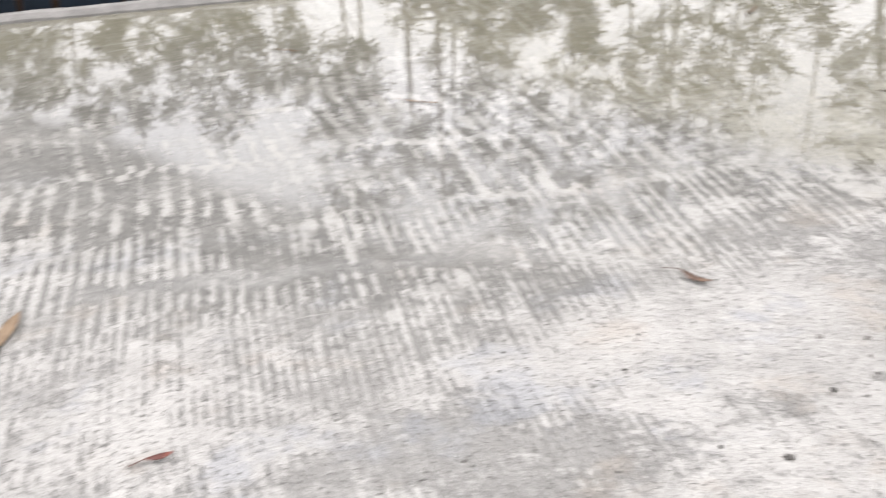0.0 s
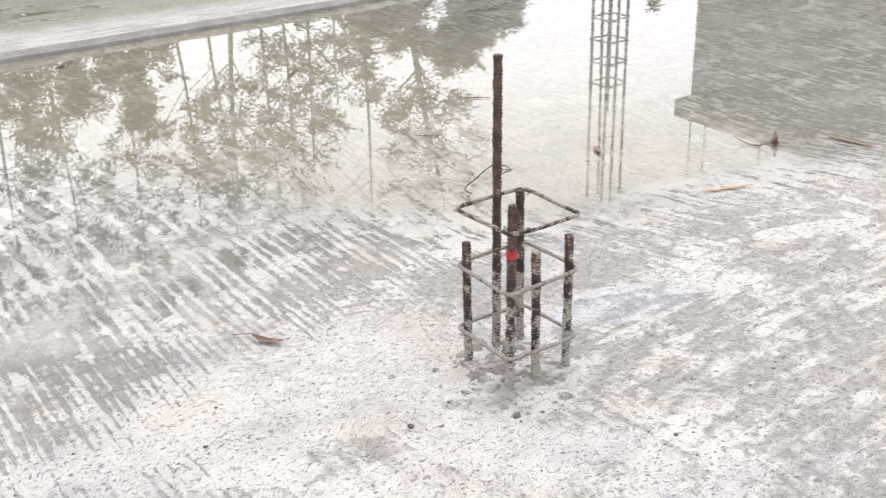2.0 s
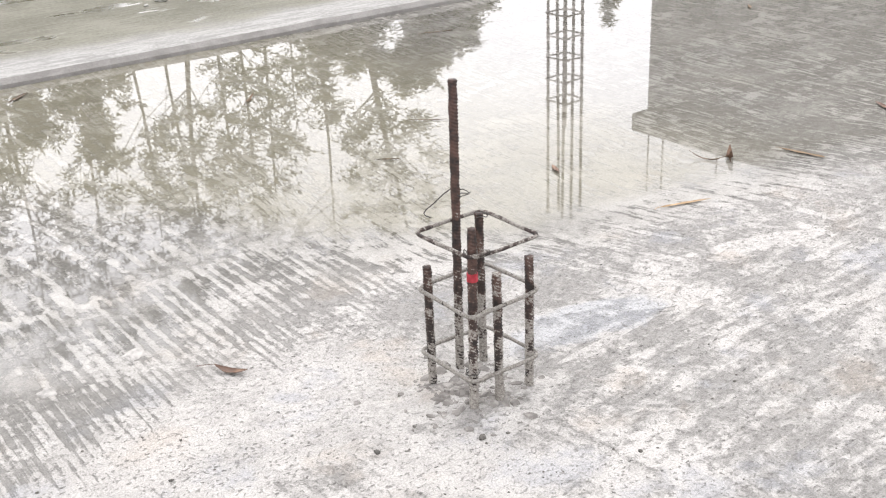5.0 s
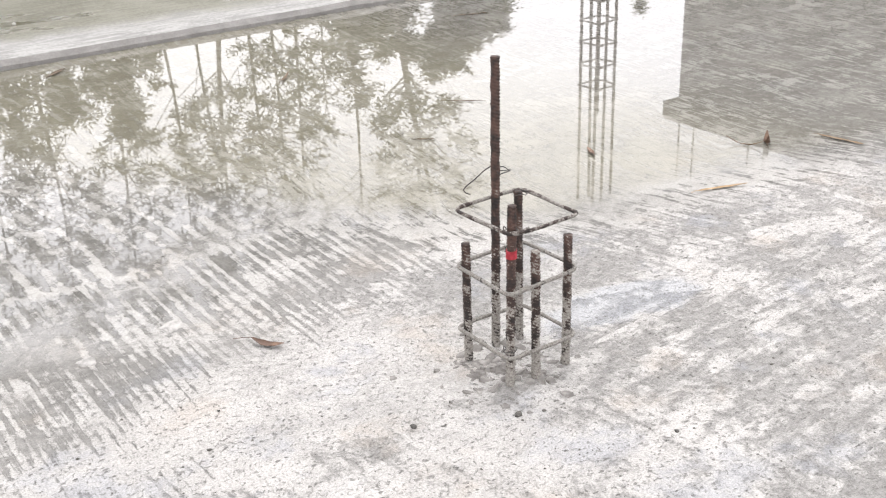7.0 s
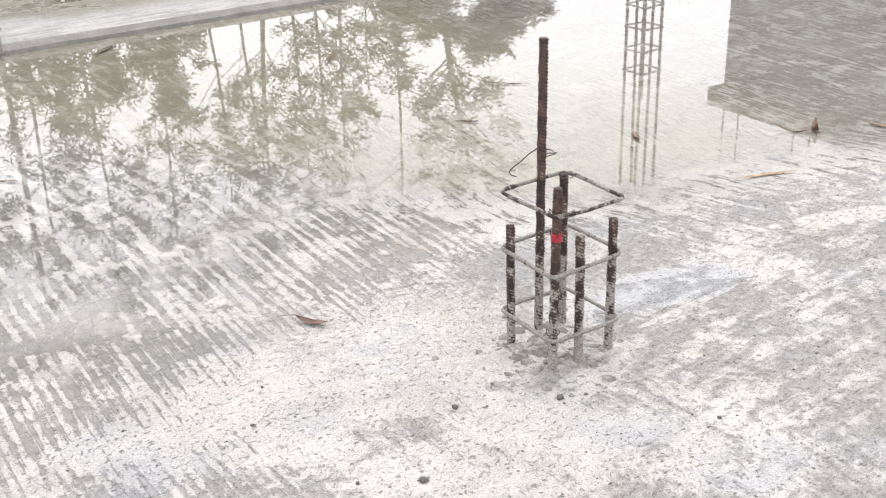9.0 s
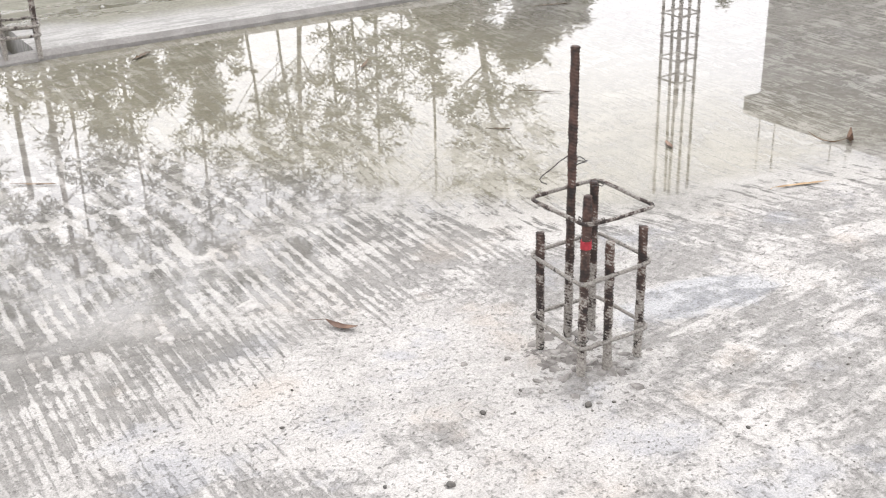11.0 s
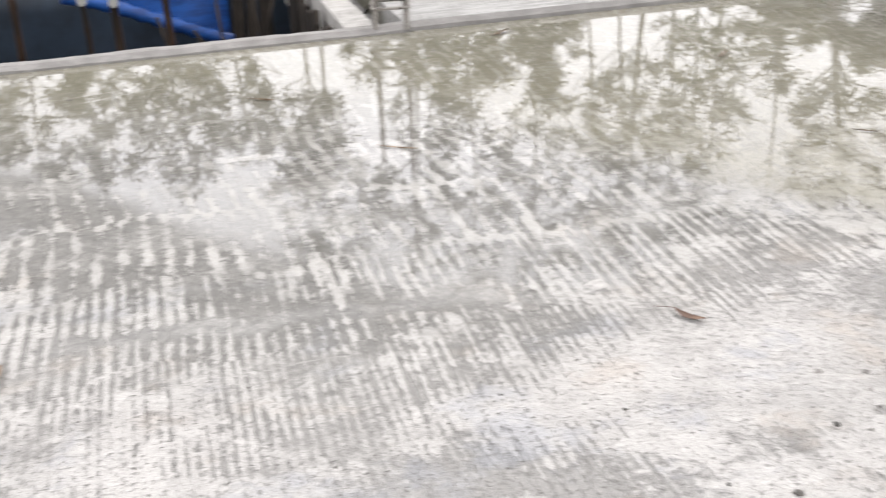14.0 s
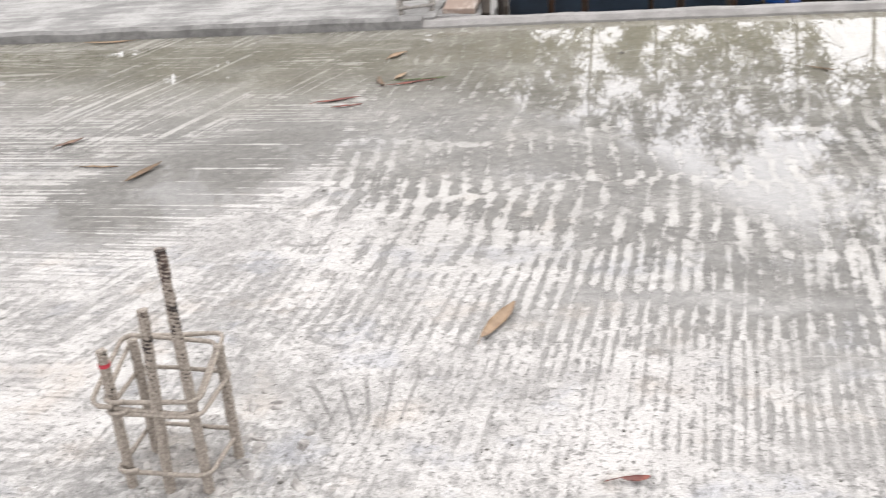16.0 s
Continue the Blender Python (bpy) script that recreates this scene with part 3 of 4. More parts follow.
def ribbed_bar(height, radius, seed, lean=(0.0, 0.0), crust=0.0013, sides=16, pitch=0.0095):
    """A ribbed reinforcing bar that stands on the origin: slanting ribs, two long seams, a cut top and a crust of cement."""
    bm = bmesh.new()
    rnd = random.Random(seed)
    off = Vector((rnd.random() * 50, rnd.random() * 50, 0))
    per = 6
    n = max(int(height / pitch * per), 6)
    rings = []
    for i in range(n + 1):
        z = height * i / n
        ring = []
        for k in range(sides):
            a = 2 * math.pi * k / sides
            ph = (z / pitch + 1.7 * ((a / math.pi) % 1.0)) % 1.0
            rib = 0.0026 * max(0.0, 1 - abs(ph - 0.3) / 0.3) ** 0.6 * min(1.0, 1.6 * abs(math.sin(a)))
            seam = 0.0011 if abs(math.sin(a)) < 0.05 else 0.0
            lump = noise.noise(Vector((math.cos(a) * 1.3, math.sin(a) * 1.3, z * 38)) + off)
            r = radius - 0.001 + max(rib, seam) + crust * max(lump, -0.4) * 2.0
            ring.append(bm.verts.new((r * math.cos(a) + lean[0] * z, r * math.sin(a) + lean[1] * z, z - 0.02 * (i == 0))))
        rings.append(ring)
    for a, b in zip(rings, rings[1:]):
        for k in range(sides):
            bm.faces.new((a[k], a[(k + 1) % sides], b[(k + 1) % sides], b[k]))
    bm.faces.new(rings[-1])
    return bm


def loop_path(w, d, r=0.024, per=4):
    """A closed rounded rectangle, as points about the origin."""
    out = []
    for cx, cy, a0 in ((w / 2 - r, d / 2 - r, 0), (-w / 2 + r, d / 2 - r, 90), (-w / 2 + r, -d / 2 + r, 180), (w / 2 - r, -d / 2 + r, 270)):
        for i in range(per + 1):
            a = radians(a0 + 90 * i / per)
            out.append(Vector((cx + r * math.cos(a), cy + r * math.sin(a), 0)))
    return out


def stirrup(w, d, radius, seed, sag=0.006, tail=0.05):
    """A bent stirrup with overlapping ends, about the origin in the level plane."""
    rnd = random.Random(seed)
    loop = loop_path(w, d)
    k = 12
    loop = loop[k:] + loop[:k]
    dense = []
    for a, b in zip(loop, loop[1:] + loop[:1]):
        m = max(int((b - a).length / 0.02), 1)
        dense += [a.lerp(b, i / m) for i in range(m)]
    dense.append(loop[0].copy())
    start = loop[0]
    over = [start + Vector((tail * f, -0.011, 0.008 * f)) for f in (0.35, 0.7, 1.0)]
    pts = dense + over
    off = rnd.random() * 30
    pts = [p + Vector((0, 0, sag * noise.noise(Vector((p.x * 7, p.y * 7, off))))) for p in pts]
    radii = [radius * (1 + 0.22 * noise.noise(Vector((i * 0.4, off, 0)))) for i in range(len(pts))]
    return tube(bmesh.new(), pts, radii, 8)


# ---- setting: slabs, kerb, opening, ground ----
KERB = 6.447
def floor_slab():
    bm = bmesh.new()
    xs = [-9 + 0.5 * i for i in range(53)]
    ys = [-5 + (KERB + 5) * i / 23 for i in range(24)]
    grid = [[bm.verts.new((x, y, 0)) for x in xs] for y in ys]
    for a, b in zip(grid, grid[1:]):
        for i in range(len(xs) - 1):
            bm.faces.new((a[i], a[i + 1], b[i + 1], b[i]))
    r = bmesh.ops.extrude_face_region(bm, geom=bm.faces[:])
    bmesh.ops.translate(bm, vec=(0, 0, -0.18), verts=[v for v in r["geom"] if isinstance(v, bmesh.types.BMVert)])
    bmesh.ops.recalc_face_normals(bm, faces=bm.faces)
    return tagged(link_mesh("floor", bm, MAT_SLAB), "grey concrete roof slab, streaked and partly under water", "floor", kind="structure")


floor_slab()


def puddle():
    bm = bmesh.new()
    n = 60
    west, east = -8.9, 15.0
    low = []
    for i in range(n + 1):
        x = west + (east - west) * i / n
        y = 2.2 + 0.9 * max(0.0, min(1.0, (1.9 - x) / 1.2)) * (1 if x > -1.4 else 1.0) + 0.08 * noise.noise(Vector((x, 0, 3)))
        low.append((x, min(y, 3.1) - 0.35))
    rim = [bm.verts.new((x, y, -0.004)) for x, y in low]
    a = [bm.verts.new((x, y + 0.12, 0.002)) for x, y in low]
    b = [bm.verts.new((x, KERB - 0.004, 0.002)) for x, y in low]
    for i in range(n):
        bm.faces.new((rim[i], rim[i + 1], a[i + 1], a[i]))
        bm.faces.new((a[i], a[i + 1], b[i + 1], b[i]))
    return tagged(link_mesh("puddle", bm, MAT_WATER), "shallow clear rain water standing on streaked concrete", "puddle", kind="structure")


puddle()


def rough_strip(name, x0, x1, y0, y1, z0, z1, mat, label, seed, wobble=0.008, cell=0.06, drop=0.012):
    """A cast concrete piece with an uneven top and worn arrises."""
    bm = bmesh.new()
    nx, ny = max(int((x1 - x0) / cell), 1), max(int((y1 - y0) / cell), 1)
    nx, ny = min(nx, 160), min(ny, 60)
    def top(i, j):
        x, y = x0 + (x1 - x0) * i / nx, y0 + (y1 - y0) * j / ny
        h = wobble * noise.noise(Vector((x * 3.1 + seed, y * 3.1, 0))) + 0.4 * wobble * noise.noise(Vector((x * 14, y * 14 + seed, 0)))
        edge = min(j, ny - j) == 0
        return bm.verts.new((x, y + (0.5 * wobble * noise.noise(Vector((x * 6, seed, y))) if edge else 0), z1 + h - (drop if j == 0 else 0.012 if edge else 0.0)))
    grid = [[top(i, j) for i in range(nx + 1)] for j in range(ny + 1)]
    for a, b in zip(grid, grid[1:]):
        for i in range(nx):
            bm.faces.new((a[i], a[i + 1], b[i + 1], b[i]))
    rim = [grid[0][i] for i in range(nx + 1)] + [grid[j][nx] for j in range(1, ny + 1)] + [grid[ny][i] for i in range(nx - 1, -1, -1)] + [grid[j][0] for j in range(ny - 1, 0, -1)]
    foot = [bm.verts.new((v.co.x, v.co.y, z0)) for v in rim]
    for i in range(len(rim)):
        k = (i + 1) % len(rim)
        bm.faces.new((rim[i], foot[i], foot[k], rim[k]))
    bmesh.ops.recalc_face_normals(bm, faces=bm.faces)
    return tagged(link_mesh(name, bm, mat), label, "concrete", kind="structure")


rough_strip("upper_slab_east", 1.46, 15.0, KERB + 0.063, 14.0, -0.14, 0.052, MAT_UPPER_WET, "damp grey concrete slab one low step up", 3, 0.006, 0.12)
rough_strip("upper_slab_west", -9.0, -1.50, KERB + 0.063, 14.0, -0.14, 0.062, MAT_UPPER, "pale dry concrete slab one low step up", 5, 0.008, 0.12)
rough_strip("kerb_east", 1.46, 15.0, KERB, KERB + 0.06, -0.14, 0.054, MAT_BEAM, "grey worn concrete edge of the upper slab", 1, 0.006, 0.02, 0.03)
rough_strip("kerb_west", -9.0, -1.56, KERB, KERB + 0.06, -0.14, 0.067, MAT_KERB_DARK, "dark damp concrete edge of the upper slab", 2, 0.006, 0.02, 0.02)
rough_strip("edge_beam", -1.56, 1.46, KERB - 0.01, KERB + 0.12, -0.4, 0.04, MAT_BEAM, "grey concrete edge beam along the opening", 9, 0.008, 0.03, 0.025)
rough_strip("side_beam_east", 1.12, 1.29, KERB + 0.12, 12.0, -0.3, 0.045, MAT_KERB, "rough pale concrete beam beside the opening", 12, 0.012, 0.035)
rough_strip("groove_bottom", 1.29, 1.46, KERB + 0.12, 12.0, -0.3, -0.1, MAT_KERB_DARK, "dark groove between slab and beam", 14, 0.006, 0.06)
rough_strip("side_beam_west", -1.50, -1.17, KERB + 0.12, 7.15, -0.3, 0.045, MAT_UPPER, "rough pale concrete beam beside the opening", 15, 0.02, 0.05)

bm = bmesh.new()
bmesh.ops.create_grid(bm, x_segments=40, y_segments=40, size=600)
bmesh.ops.translate(bm, vec=(0, 0, -3.3), verts=bm.verts)
tagged(link_mesh("ground", bm, MAT_EARTH), "bare brown earth round the building site", "ground", kind="structure")


# ---- the neighbouring stair house, mirrored in the puddle ----
def stair_house():
    house = tagged(empty("stair_house", (10.38, 5.8, 0)), "bare plastered stair house with a flat overhanging roof slab", "building")
    def wall(x0, x1, y0, y1):
        return box(bmesh.new(), x0, x1, y0, y1, 0, 2.52)
    part("wall", wall(0, 0.2, -9, 3.45), MAT_WALL, house)
    part("wall", wall(0.2, 4.0, 3.25, 3.45), MAT_WALL, house)
    part("wall", wall(0.2, 4.0, -9, -8.8), MAT_WALL, house)
    part("wall", wall(3.8, 4.0, -8.8, 3.25), MAT_WALL, house)
    part("roof", box(bmesh.new(), -0.12, 4.1, -9.1, 3.6, 2.52, 2.74, 0.01), MAT_WALL, house)
    for x, y, h in ((0.07, 3.48, 0.86), (0.09, 3.26, 0.85), (0.07, 2.4, 0.36), (0.08, 2.18, 0.33)):
        p = part("starter_bar", ribbed_bar(h, 0.009, int(x * 900 + y * 10), sides=6, pitch=0.06), MAT_REBAR, house, "rusty starter bar")
        p.location = (x, y, 2.74)
    return house


stair_house()


# ---- starter cages on the slab ----
def cage(name, where, bars, loops, label, bar_mat, loop_mat):
    ob = tagged(empty(name, where), label, "rebar cage")
    for i, (x, y, h, lean) in enumerate(bars):
        p = part("bar", ribbed_bar(h, 0.0120, i * 7 + int(where[0] * 13), lean), bar_mat, ob, "", True)
        p.location = (x, y, 0)
    for i, (x, y, z, w, d, rx, ry, rz) in enumerate(loops):
        p = part("stirrup", stirrup(w, d, 0.0056, i + 3), loop_mat, ob, "", True)
        p.matrix_local = pose(x, y, z, rx, ry, rz)
    return ob


first = cage("starter_cage", (1.866, 2.21, 0),
             ((-0.097, 0.091, 0.36, (-0.012, 0.0)), (-0.097, -0.091, 0.522, (0.012, 0.0)), (0.098, -0.097, 0.392, (0.003, 0.0)), (-0.017, -0.104, 0.382, (-0.012, 0.0)),
              (0.012, 0.104, 0.85, (0.004, 0.0)), (0.092, 0.095, 0.462, (-0.012, 0.0))),
             ((0.0, 0.0, 0.098, 0.237, 0.237, 0, 0, 0), (0.0, 0.0, 0.293, 0.237, 0.237, 0, -2.5, 0), (0.0, 0.0, 0.455, 0.237, 0.237, 0.5, 0.5, 0)),
             "rusty ribbed steel starter bars tied with three square stirrups", MAT_REBAR, MAT_STIRRUP)
p = part("paint_mark", tube(bmesh.new(), ((0, 0, 0), (0, 0, 0.022)), 0.0148, 14), MAT_RED, first, "red paint band")
p.location = (-0.0925, -0.091, 0.378)
wire = [(0.006, 0.108, 0.553), (-0.012, 0.122, 0.537), (-0.034, 0.137, 0.512), (-0.052, 0.15, 0.494), (-0.058, 0.153, 0.484), (-0.054, 0.15, 0.476), (-0.042, 0.142, 0.47)]
part("tie_wire", tube(bmesh.new(), wire, 0.0018, 5), MAT_WIRE, first, "loose end of tie wire")
def curl(x, y, z, r, turns, seed, thick=0.0015):
    rnd = random.Random(seed)
    pts = []
    for i in range(int(turns * 12)):
        a = i / 12 * 2 * math.pi
        pts.append((x + r * math.cos(a) * (1 + 0.3 * rnd.random()), y + r * math.sin(a), z + 0.0007 * i * (rnd.random() + 0.3)))
    return tube(bmesh.new(), pts, thick, 5)
for i, (x, y, z) in enumerate(((0.03, 0.09, 0.53), (0.095, 0.09, 0.452), (-0.095, -0.09, 0.45), (0.06, 0.09, 0.29), (-0.097, -0.091, 0.105))):
    part("tie_wire", curl(x, y, z, 0.0165, 1.6, i), MAT_WIRE, first)

second = cage("starter_cage", (-1.215, 2.27, 0),
              ((-0.098, -0.067, 0.355, (0.0, 0.0)), (0.003, -0.085, 0.465, (0.06, 0.0)), (0.092, -0.073, 0.60, (0.0, 0.0)), (0.112, 0.062, 0.30, (0.0, 0.0)),
               (-0.1, 0.07, 0.305, (0.0, 0.0)), (0.01, 0.08, 0.3, (0.0, 0.0))),
              ((0.0, 0.0, 0.06, 0.225, 0.19, 0, 0, 0), (0.005, 0.0, 0.215, 0.225, 0.19, 1, 0, 0), (-0.02, 0.0, 0.26, 0.235, 0.2, 22, 4, 0), (0.0, 0.01, 0.27, 0.23, 0.2, 18, -3, 0)),
              "cement-caked ribbed starter bars with bent crooked stirrups", MAT_REBAR_PALE, MAT_REBAR_PALE)
p = part("paint_mark", tube(bmesh.new(), ((0, 0, 0), (0, 0, 0.009)), 0.0138, 12), MAT_RED, second, "red paint band")
p.location = (-0.098, -0.067, 0.315)


# ---- column cages on the upper slab ----
def column_cage(where, w, height, rungs, first_rung, gap, label, seed, extra=(), thick=0.0108, lean=0.003, mat=MAT_REBAR, turn=0.0):
    ob = tagged(empty("column_cage", where, turn), label, "rebar cage", "column cages on the upper slab")
    rnd = random.Random(seed)
    h = w / 2
    for i, (x, y) in enumerate(((-h, -h), (h, -h), (-h, h), (h, h), (0, -h), (0, h))):
        if w < 0.19 and i > 3:
            continue
        top = height * (1.0 if i % 2 else 0.93) if not extra else extra[i % len(extra)]
        p = part("bar", ribbed_bar(top, thick, seed + i, (rnd.uniform(-lean, lean), rnd.uniform(-lean, lean)), sides=8, pitch=0.03), mat, ob, "", True)
        p.location = (x, y, 0)
    for i in range(rungs):
        p = part("stirrup", stirrup(w + 0.035, w + 0.035, thick * 0.55, seed + i), mat, ob, "", True)
        p.matrix_local = pose(0, 0, first_rung + gap * i, rnd.uniform(-2, 2), rnd.uniform(-2, 2), 0)
    return ob


column_cage((1.395, KERB + 0.09, 0.04), 0.18, 1.35, 2, 0.11, 0.055, "rusty steel bars of a column tied with stirrups", 41, (0.75, 1.4, 0.8, 1.3), 0.0145, turn=-11.7)
column_cage((-1.645, 6.70, 0.05), 0.18, 0.9, 4, 0.045, 0.105, "cement-spattered steel bars of a column tied with stirrups", 57, (0.7, 0.6, 0.75, 0.65), 0.0155, turn=13.3)
column_cage((6.68, 6.88, 0.05), 0.2, 2.2, 6, 0.13, 0.185, "tall rusty column cage on the upper slab", 73, (2.1, 2.05, 2.1, 1.35, 2.2, 2.1), 0.0125, 0.012, MAT_REBAR_DARK)


# ---- things in the opening ----
def sheet(name, x0, x1, z0, z1, y, mat, label, folds, seed, depth=0.05, slope=0.0):
    """A hanging sheet of cloth with folds, 4 mm thick."""
    bm = bmesh.new()
    nx, nz = 48, 16
    def at(i, j, back):
        x, f = x0 + (x1 - x0) * i / nx, j / nz
        low = z0 + slope * i / nx
        z = low + (z1 - low) * f
        d = depth * math.sin(folds * x + 1.5 * z + seed) + 0.6 * depth * noise.noise(Vector((x * 4, z * 3, seed)))
        return bm.verts.new((x, y + d + (0.004 if back else 0), z))
    front = [[at(i, j, False) for i in range(nx + 1)] for j in range(nz + 1)]
    rear = [[at(i, j, True) for i in range(nx + 1)] for j in range(nz + 1)]
    for j in range(nz):
        for i in range(nx):
            bm.faces.new((front[j][i], front[j][i + 1], front[j + 1][i + 1], front[j + 1][i]))
            bm.faces.new((rear[j][i], rear[j + 1][i], rear[j + 1][i + 1], rear[j][i + 1]))
    for j in range(nz):
        bm.faces.new((front[j][0], front[j + 1][0], rear[j + 1][0], rear[j][0]))
        bm.faces.new((front[j][nx], rear[j][nx], rear[j + 1][nx], front[j + 1][nx]))
    for i in range(nx):
        bm.faces.new((front[0][i], rear[0][i], rear[0][i + 1], front[0][i + 1]))
        bm.faces.new((front[nz][i], front[nz][i + 1], rear[nz][i + 1], rear[nz][i]))
    return tagged(link_mesh(name, bm, mat, True), label, "tarpaulin")


sheet("tarpaulin", -1.7, 1.3, -3.3, 0.0, 9.0, MAT_NAVY, "dark navy tarpaulin hung across the opening", 5, 1, 0.03)
blue = sheet("tarpaulin", -0.5, 0.64, 0.0, 0.02, 8.5, MAT_BLUE, "bright blue tarpaulin with a rolled lower edge", 7, 4, 0.035, -0.42)
roll = [(-0.5 + 1.16 * f, 8.46 + 0.02 * math.sin(9 * f), 0.0 - 0.42 * f + 0.02 * math.sin(5 * f)) for f in (i / 20 for i in range(21))]
part("rolled_edge", tube(bmesh.new(), roll, [0.05 + 0.008 * math.sin(3 * i) for i in range(21)], 12), MAT_BLUE, blue, "", True)


def bamboo(x, y, top, radius, seed, lean=0.0):
    ob = tagged(empty("bamboo_prop", (x, y, -3.3)), "old brown bamboo prop, coloured as in shade, standing in the opening", "prop", "bamboo props in the opening")
    rnd = random.Random(seed)
    h = top + 3.3
    pts, radii, z = [], [], 0.0
    while z < h:
        seg = 0.27 + rnd.random() * 0.08
        for f, k in ((0.0, 1.1), (0.04, 1.16), (0.1, 1.0), (0.9, 0.97)):
            zz = min(z + seg * f, h)
            pts.append((lean * zz + 0.01 * math.sin(zz * 2 + seed), 0, zz))
            radii.append(radius * k)
        z += seg
    part("pole", tube(bmesh.new(), pts, radii, 10), MAT_SHADED_BAMBOO, ob, "", True)
    return ob


for i, (x, y, top, r, lean) in enumerate(((-0.98, 7.7, 0.24, 0.02, 0.0), (-0.79, 7.8, 0.22, 0.022, 0.004), (-0.34, 7.9, 0.25, 0.018, -0.004), (-0.17, 7.7, 0.22, 0.027, 0.006), (0.19, 7.9, 0.24, 0.024, 0.0), (-1.2, 7.2, 0.1, 0.02, 0.0))):
    bamboo(x, y, top, r, i, lean)
bm = box(bmesh.new(), -0.028, 0.028, -0.03, 0.03, -0.035, 0.035, 0.012)
rag = link_mesh("rag", bm, MAT_CLOTH)
rag.matrix_world = pose(-0.15, 7.66, 0.09, 4, 3, 8)
tagged(rag, "off-white rag tied on a bamboo prop", "rag")
bm = box(bmesh.new(), -0.03, 0.03, -0.025, 0.025, -0.03, 0.03, 0.01)
rag = link_mesh("rag", bm, MAT_CLOTH)
rag.matrix_world = pose(-0.35, 7.87, 0.07, 0, -5, 0)
tagged(rag, "off-white rag tied on a bamboo prop", "rag")


def plank(x, y, z, w, t, length, rx, ry, rz, mat, label, seed):
    rnd = random.Random(seed)
    bm = box(bmesh.new(), -w / 2, w / 2, -t / 2, t / 2, 0, length)
    bmesh.ops.subdivide_edges(bm, edges=[e for e in bm.edges if abs(e.verts[0].co.z - e.verts[1].co.z) > 0.1], cuts=6)
    bend = rnd.uniform(-0.02, 0.02)
    for v in bm.verts:
        f = v.co.z / length
        v.co.x += bend * math.sin(f * 3) + 0.004 * noise.noise(Vector((v.co.x * 9, v.co.z * 5, seed)))
        v.co.z += 0.03 * noise.noise(Vector((v.co.x * 20, seed, 0))) if f > 0.9 else 0
    bmesh.ops.bevel(bm, geom=bm.edges[:], offset=0.003, segments=1, affect="EDGES")
    ob = link_mesh("plank", bm, mat)
    ob.matrix_world = pose(x, y, z, rx, ry, rz)
    return tagged(ob, label, "plank", "formwork timber round the opening")


WORN = "grey-brown weathered formwork plank, coloured as in shade, at the opening"
rnd = random.Random(11)
for i in range(12):
    y = 6.75 + i * 0.14
    plank(1.07 + rnd.uniform(-0.01, 0.01), y, -1.6, 0.12 + rnd.uniform(-0.02, 0.01), 0.024, 1.6 + rnd.uniform(-0.1, 0.02), 0, rnd.uniform(-2, 2), 90 + rnd.uniform(-5, 5), MAT_SHADED_WOOD, WORN, i)
for i in range(5):
    plank(0.66 + i * 0.1, 8.42 + rnd.uniform(-0.03, 0.03), -1.6, 0.09 + rnd.uniform(-0.02, 0.02), 0.024, 1.86 + rnd.uniform(-0.06, 0.04), 0, rnd.uniform(-3, 3), rnd.uniform(-8, 8), MAT_SHADED_WOOD, WORN, 120 + i)
STICK = "thin split timber stick leaning at the opening"
for i, (x, y, top, lean) in enumerate(((0.3, 7.1, -0.05, -14), (0.62, 7.0, -0.02, -24), (0.74, 7.0, -0.01, -28), (0.88, 6.95, 0.0, -32), (0.98, 6.9, 0.0, -36), (0.5, 7.3, -0.06, 10), (0.83, 7.5, -0.04, 14), (0.7, 7.2, 0, -30), (0.93, 7.15, 0, -25), (0.57, 7.6, 0, -20), (1.02, 7.3, 0, -34))):
    plank(x - math.sin(radians(lean)) * 0.0, y, -0.75, 0.02, 0.016, 0.86, 0, lean, 20 * i, MAT_SHADED_WOOD, STICK, 40 + i)
for i in range(3):
    y = 6.63 + i * 0.1
    plank(-1.14 + rnd.uniform(-0.02, 0.02), y, -1.6, 0.06, 0.03, 1.69 + rnd.uniform(-0.04, 0.06), 0, rnd.uniform(-2, 3), 90 + rnd.uniform(-8, 8), MAT_SHADED_WOOD, WORN, 70 + i)
plank(-1.37, 6.58, 0.06, 0.19, 0.035, 1.1, -80, 0, -4, MAT_BOARD, "cement-smeared pale board lying on the side beam", 90)
plank(-1.21, 6.55, 0.04, 0.05, 0.04, 0.55, -50, 6, 4, MAT_SHADED_WOOD, "brown timber offcut leaning beside the opening", 91)


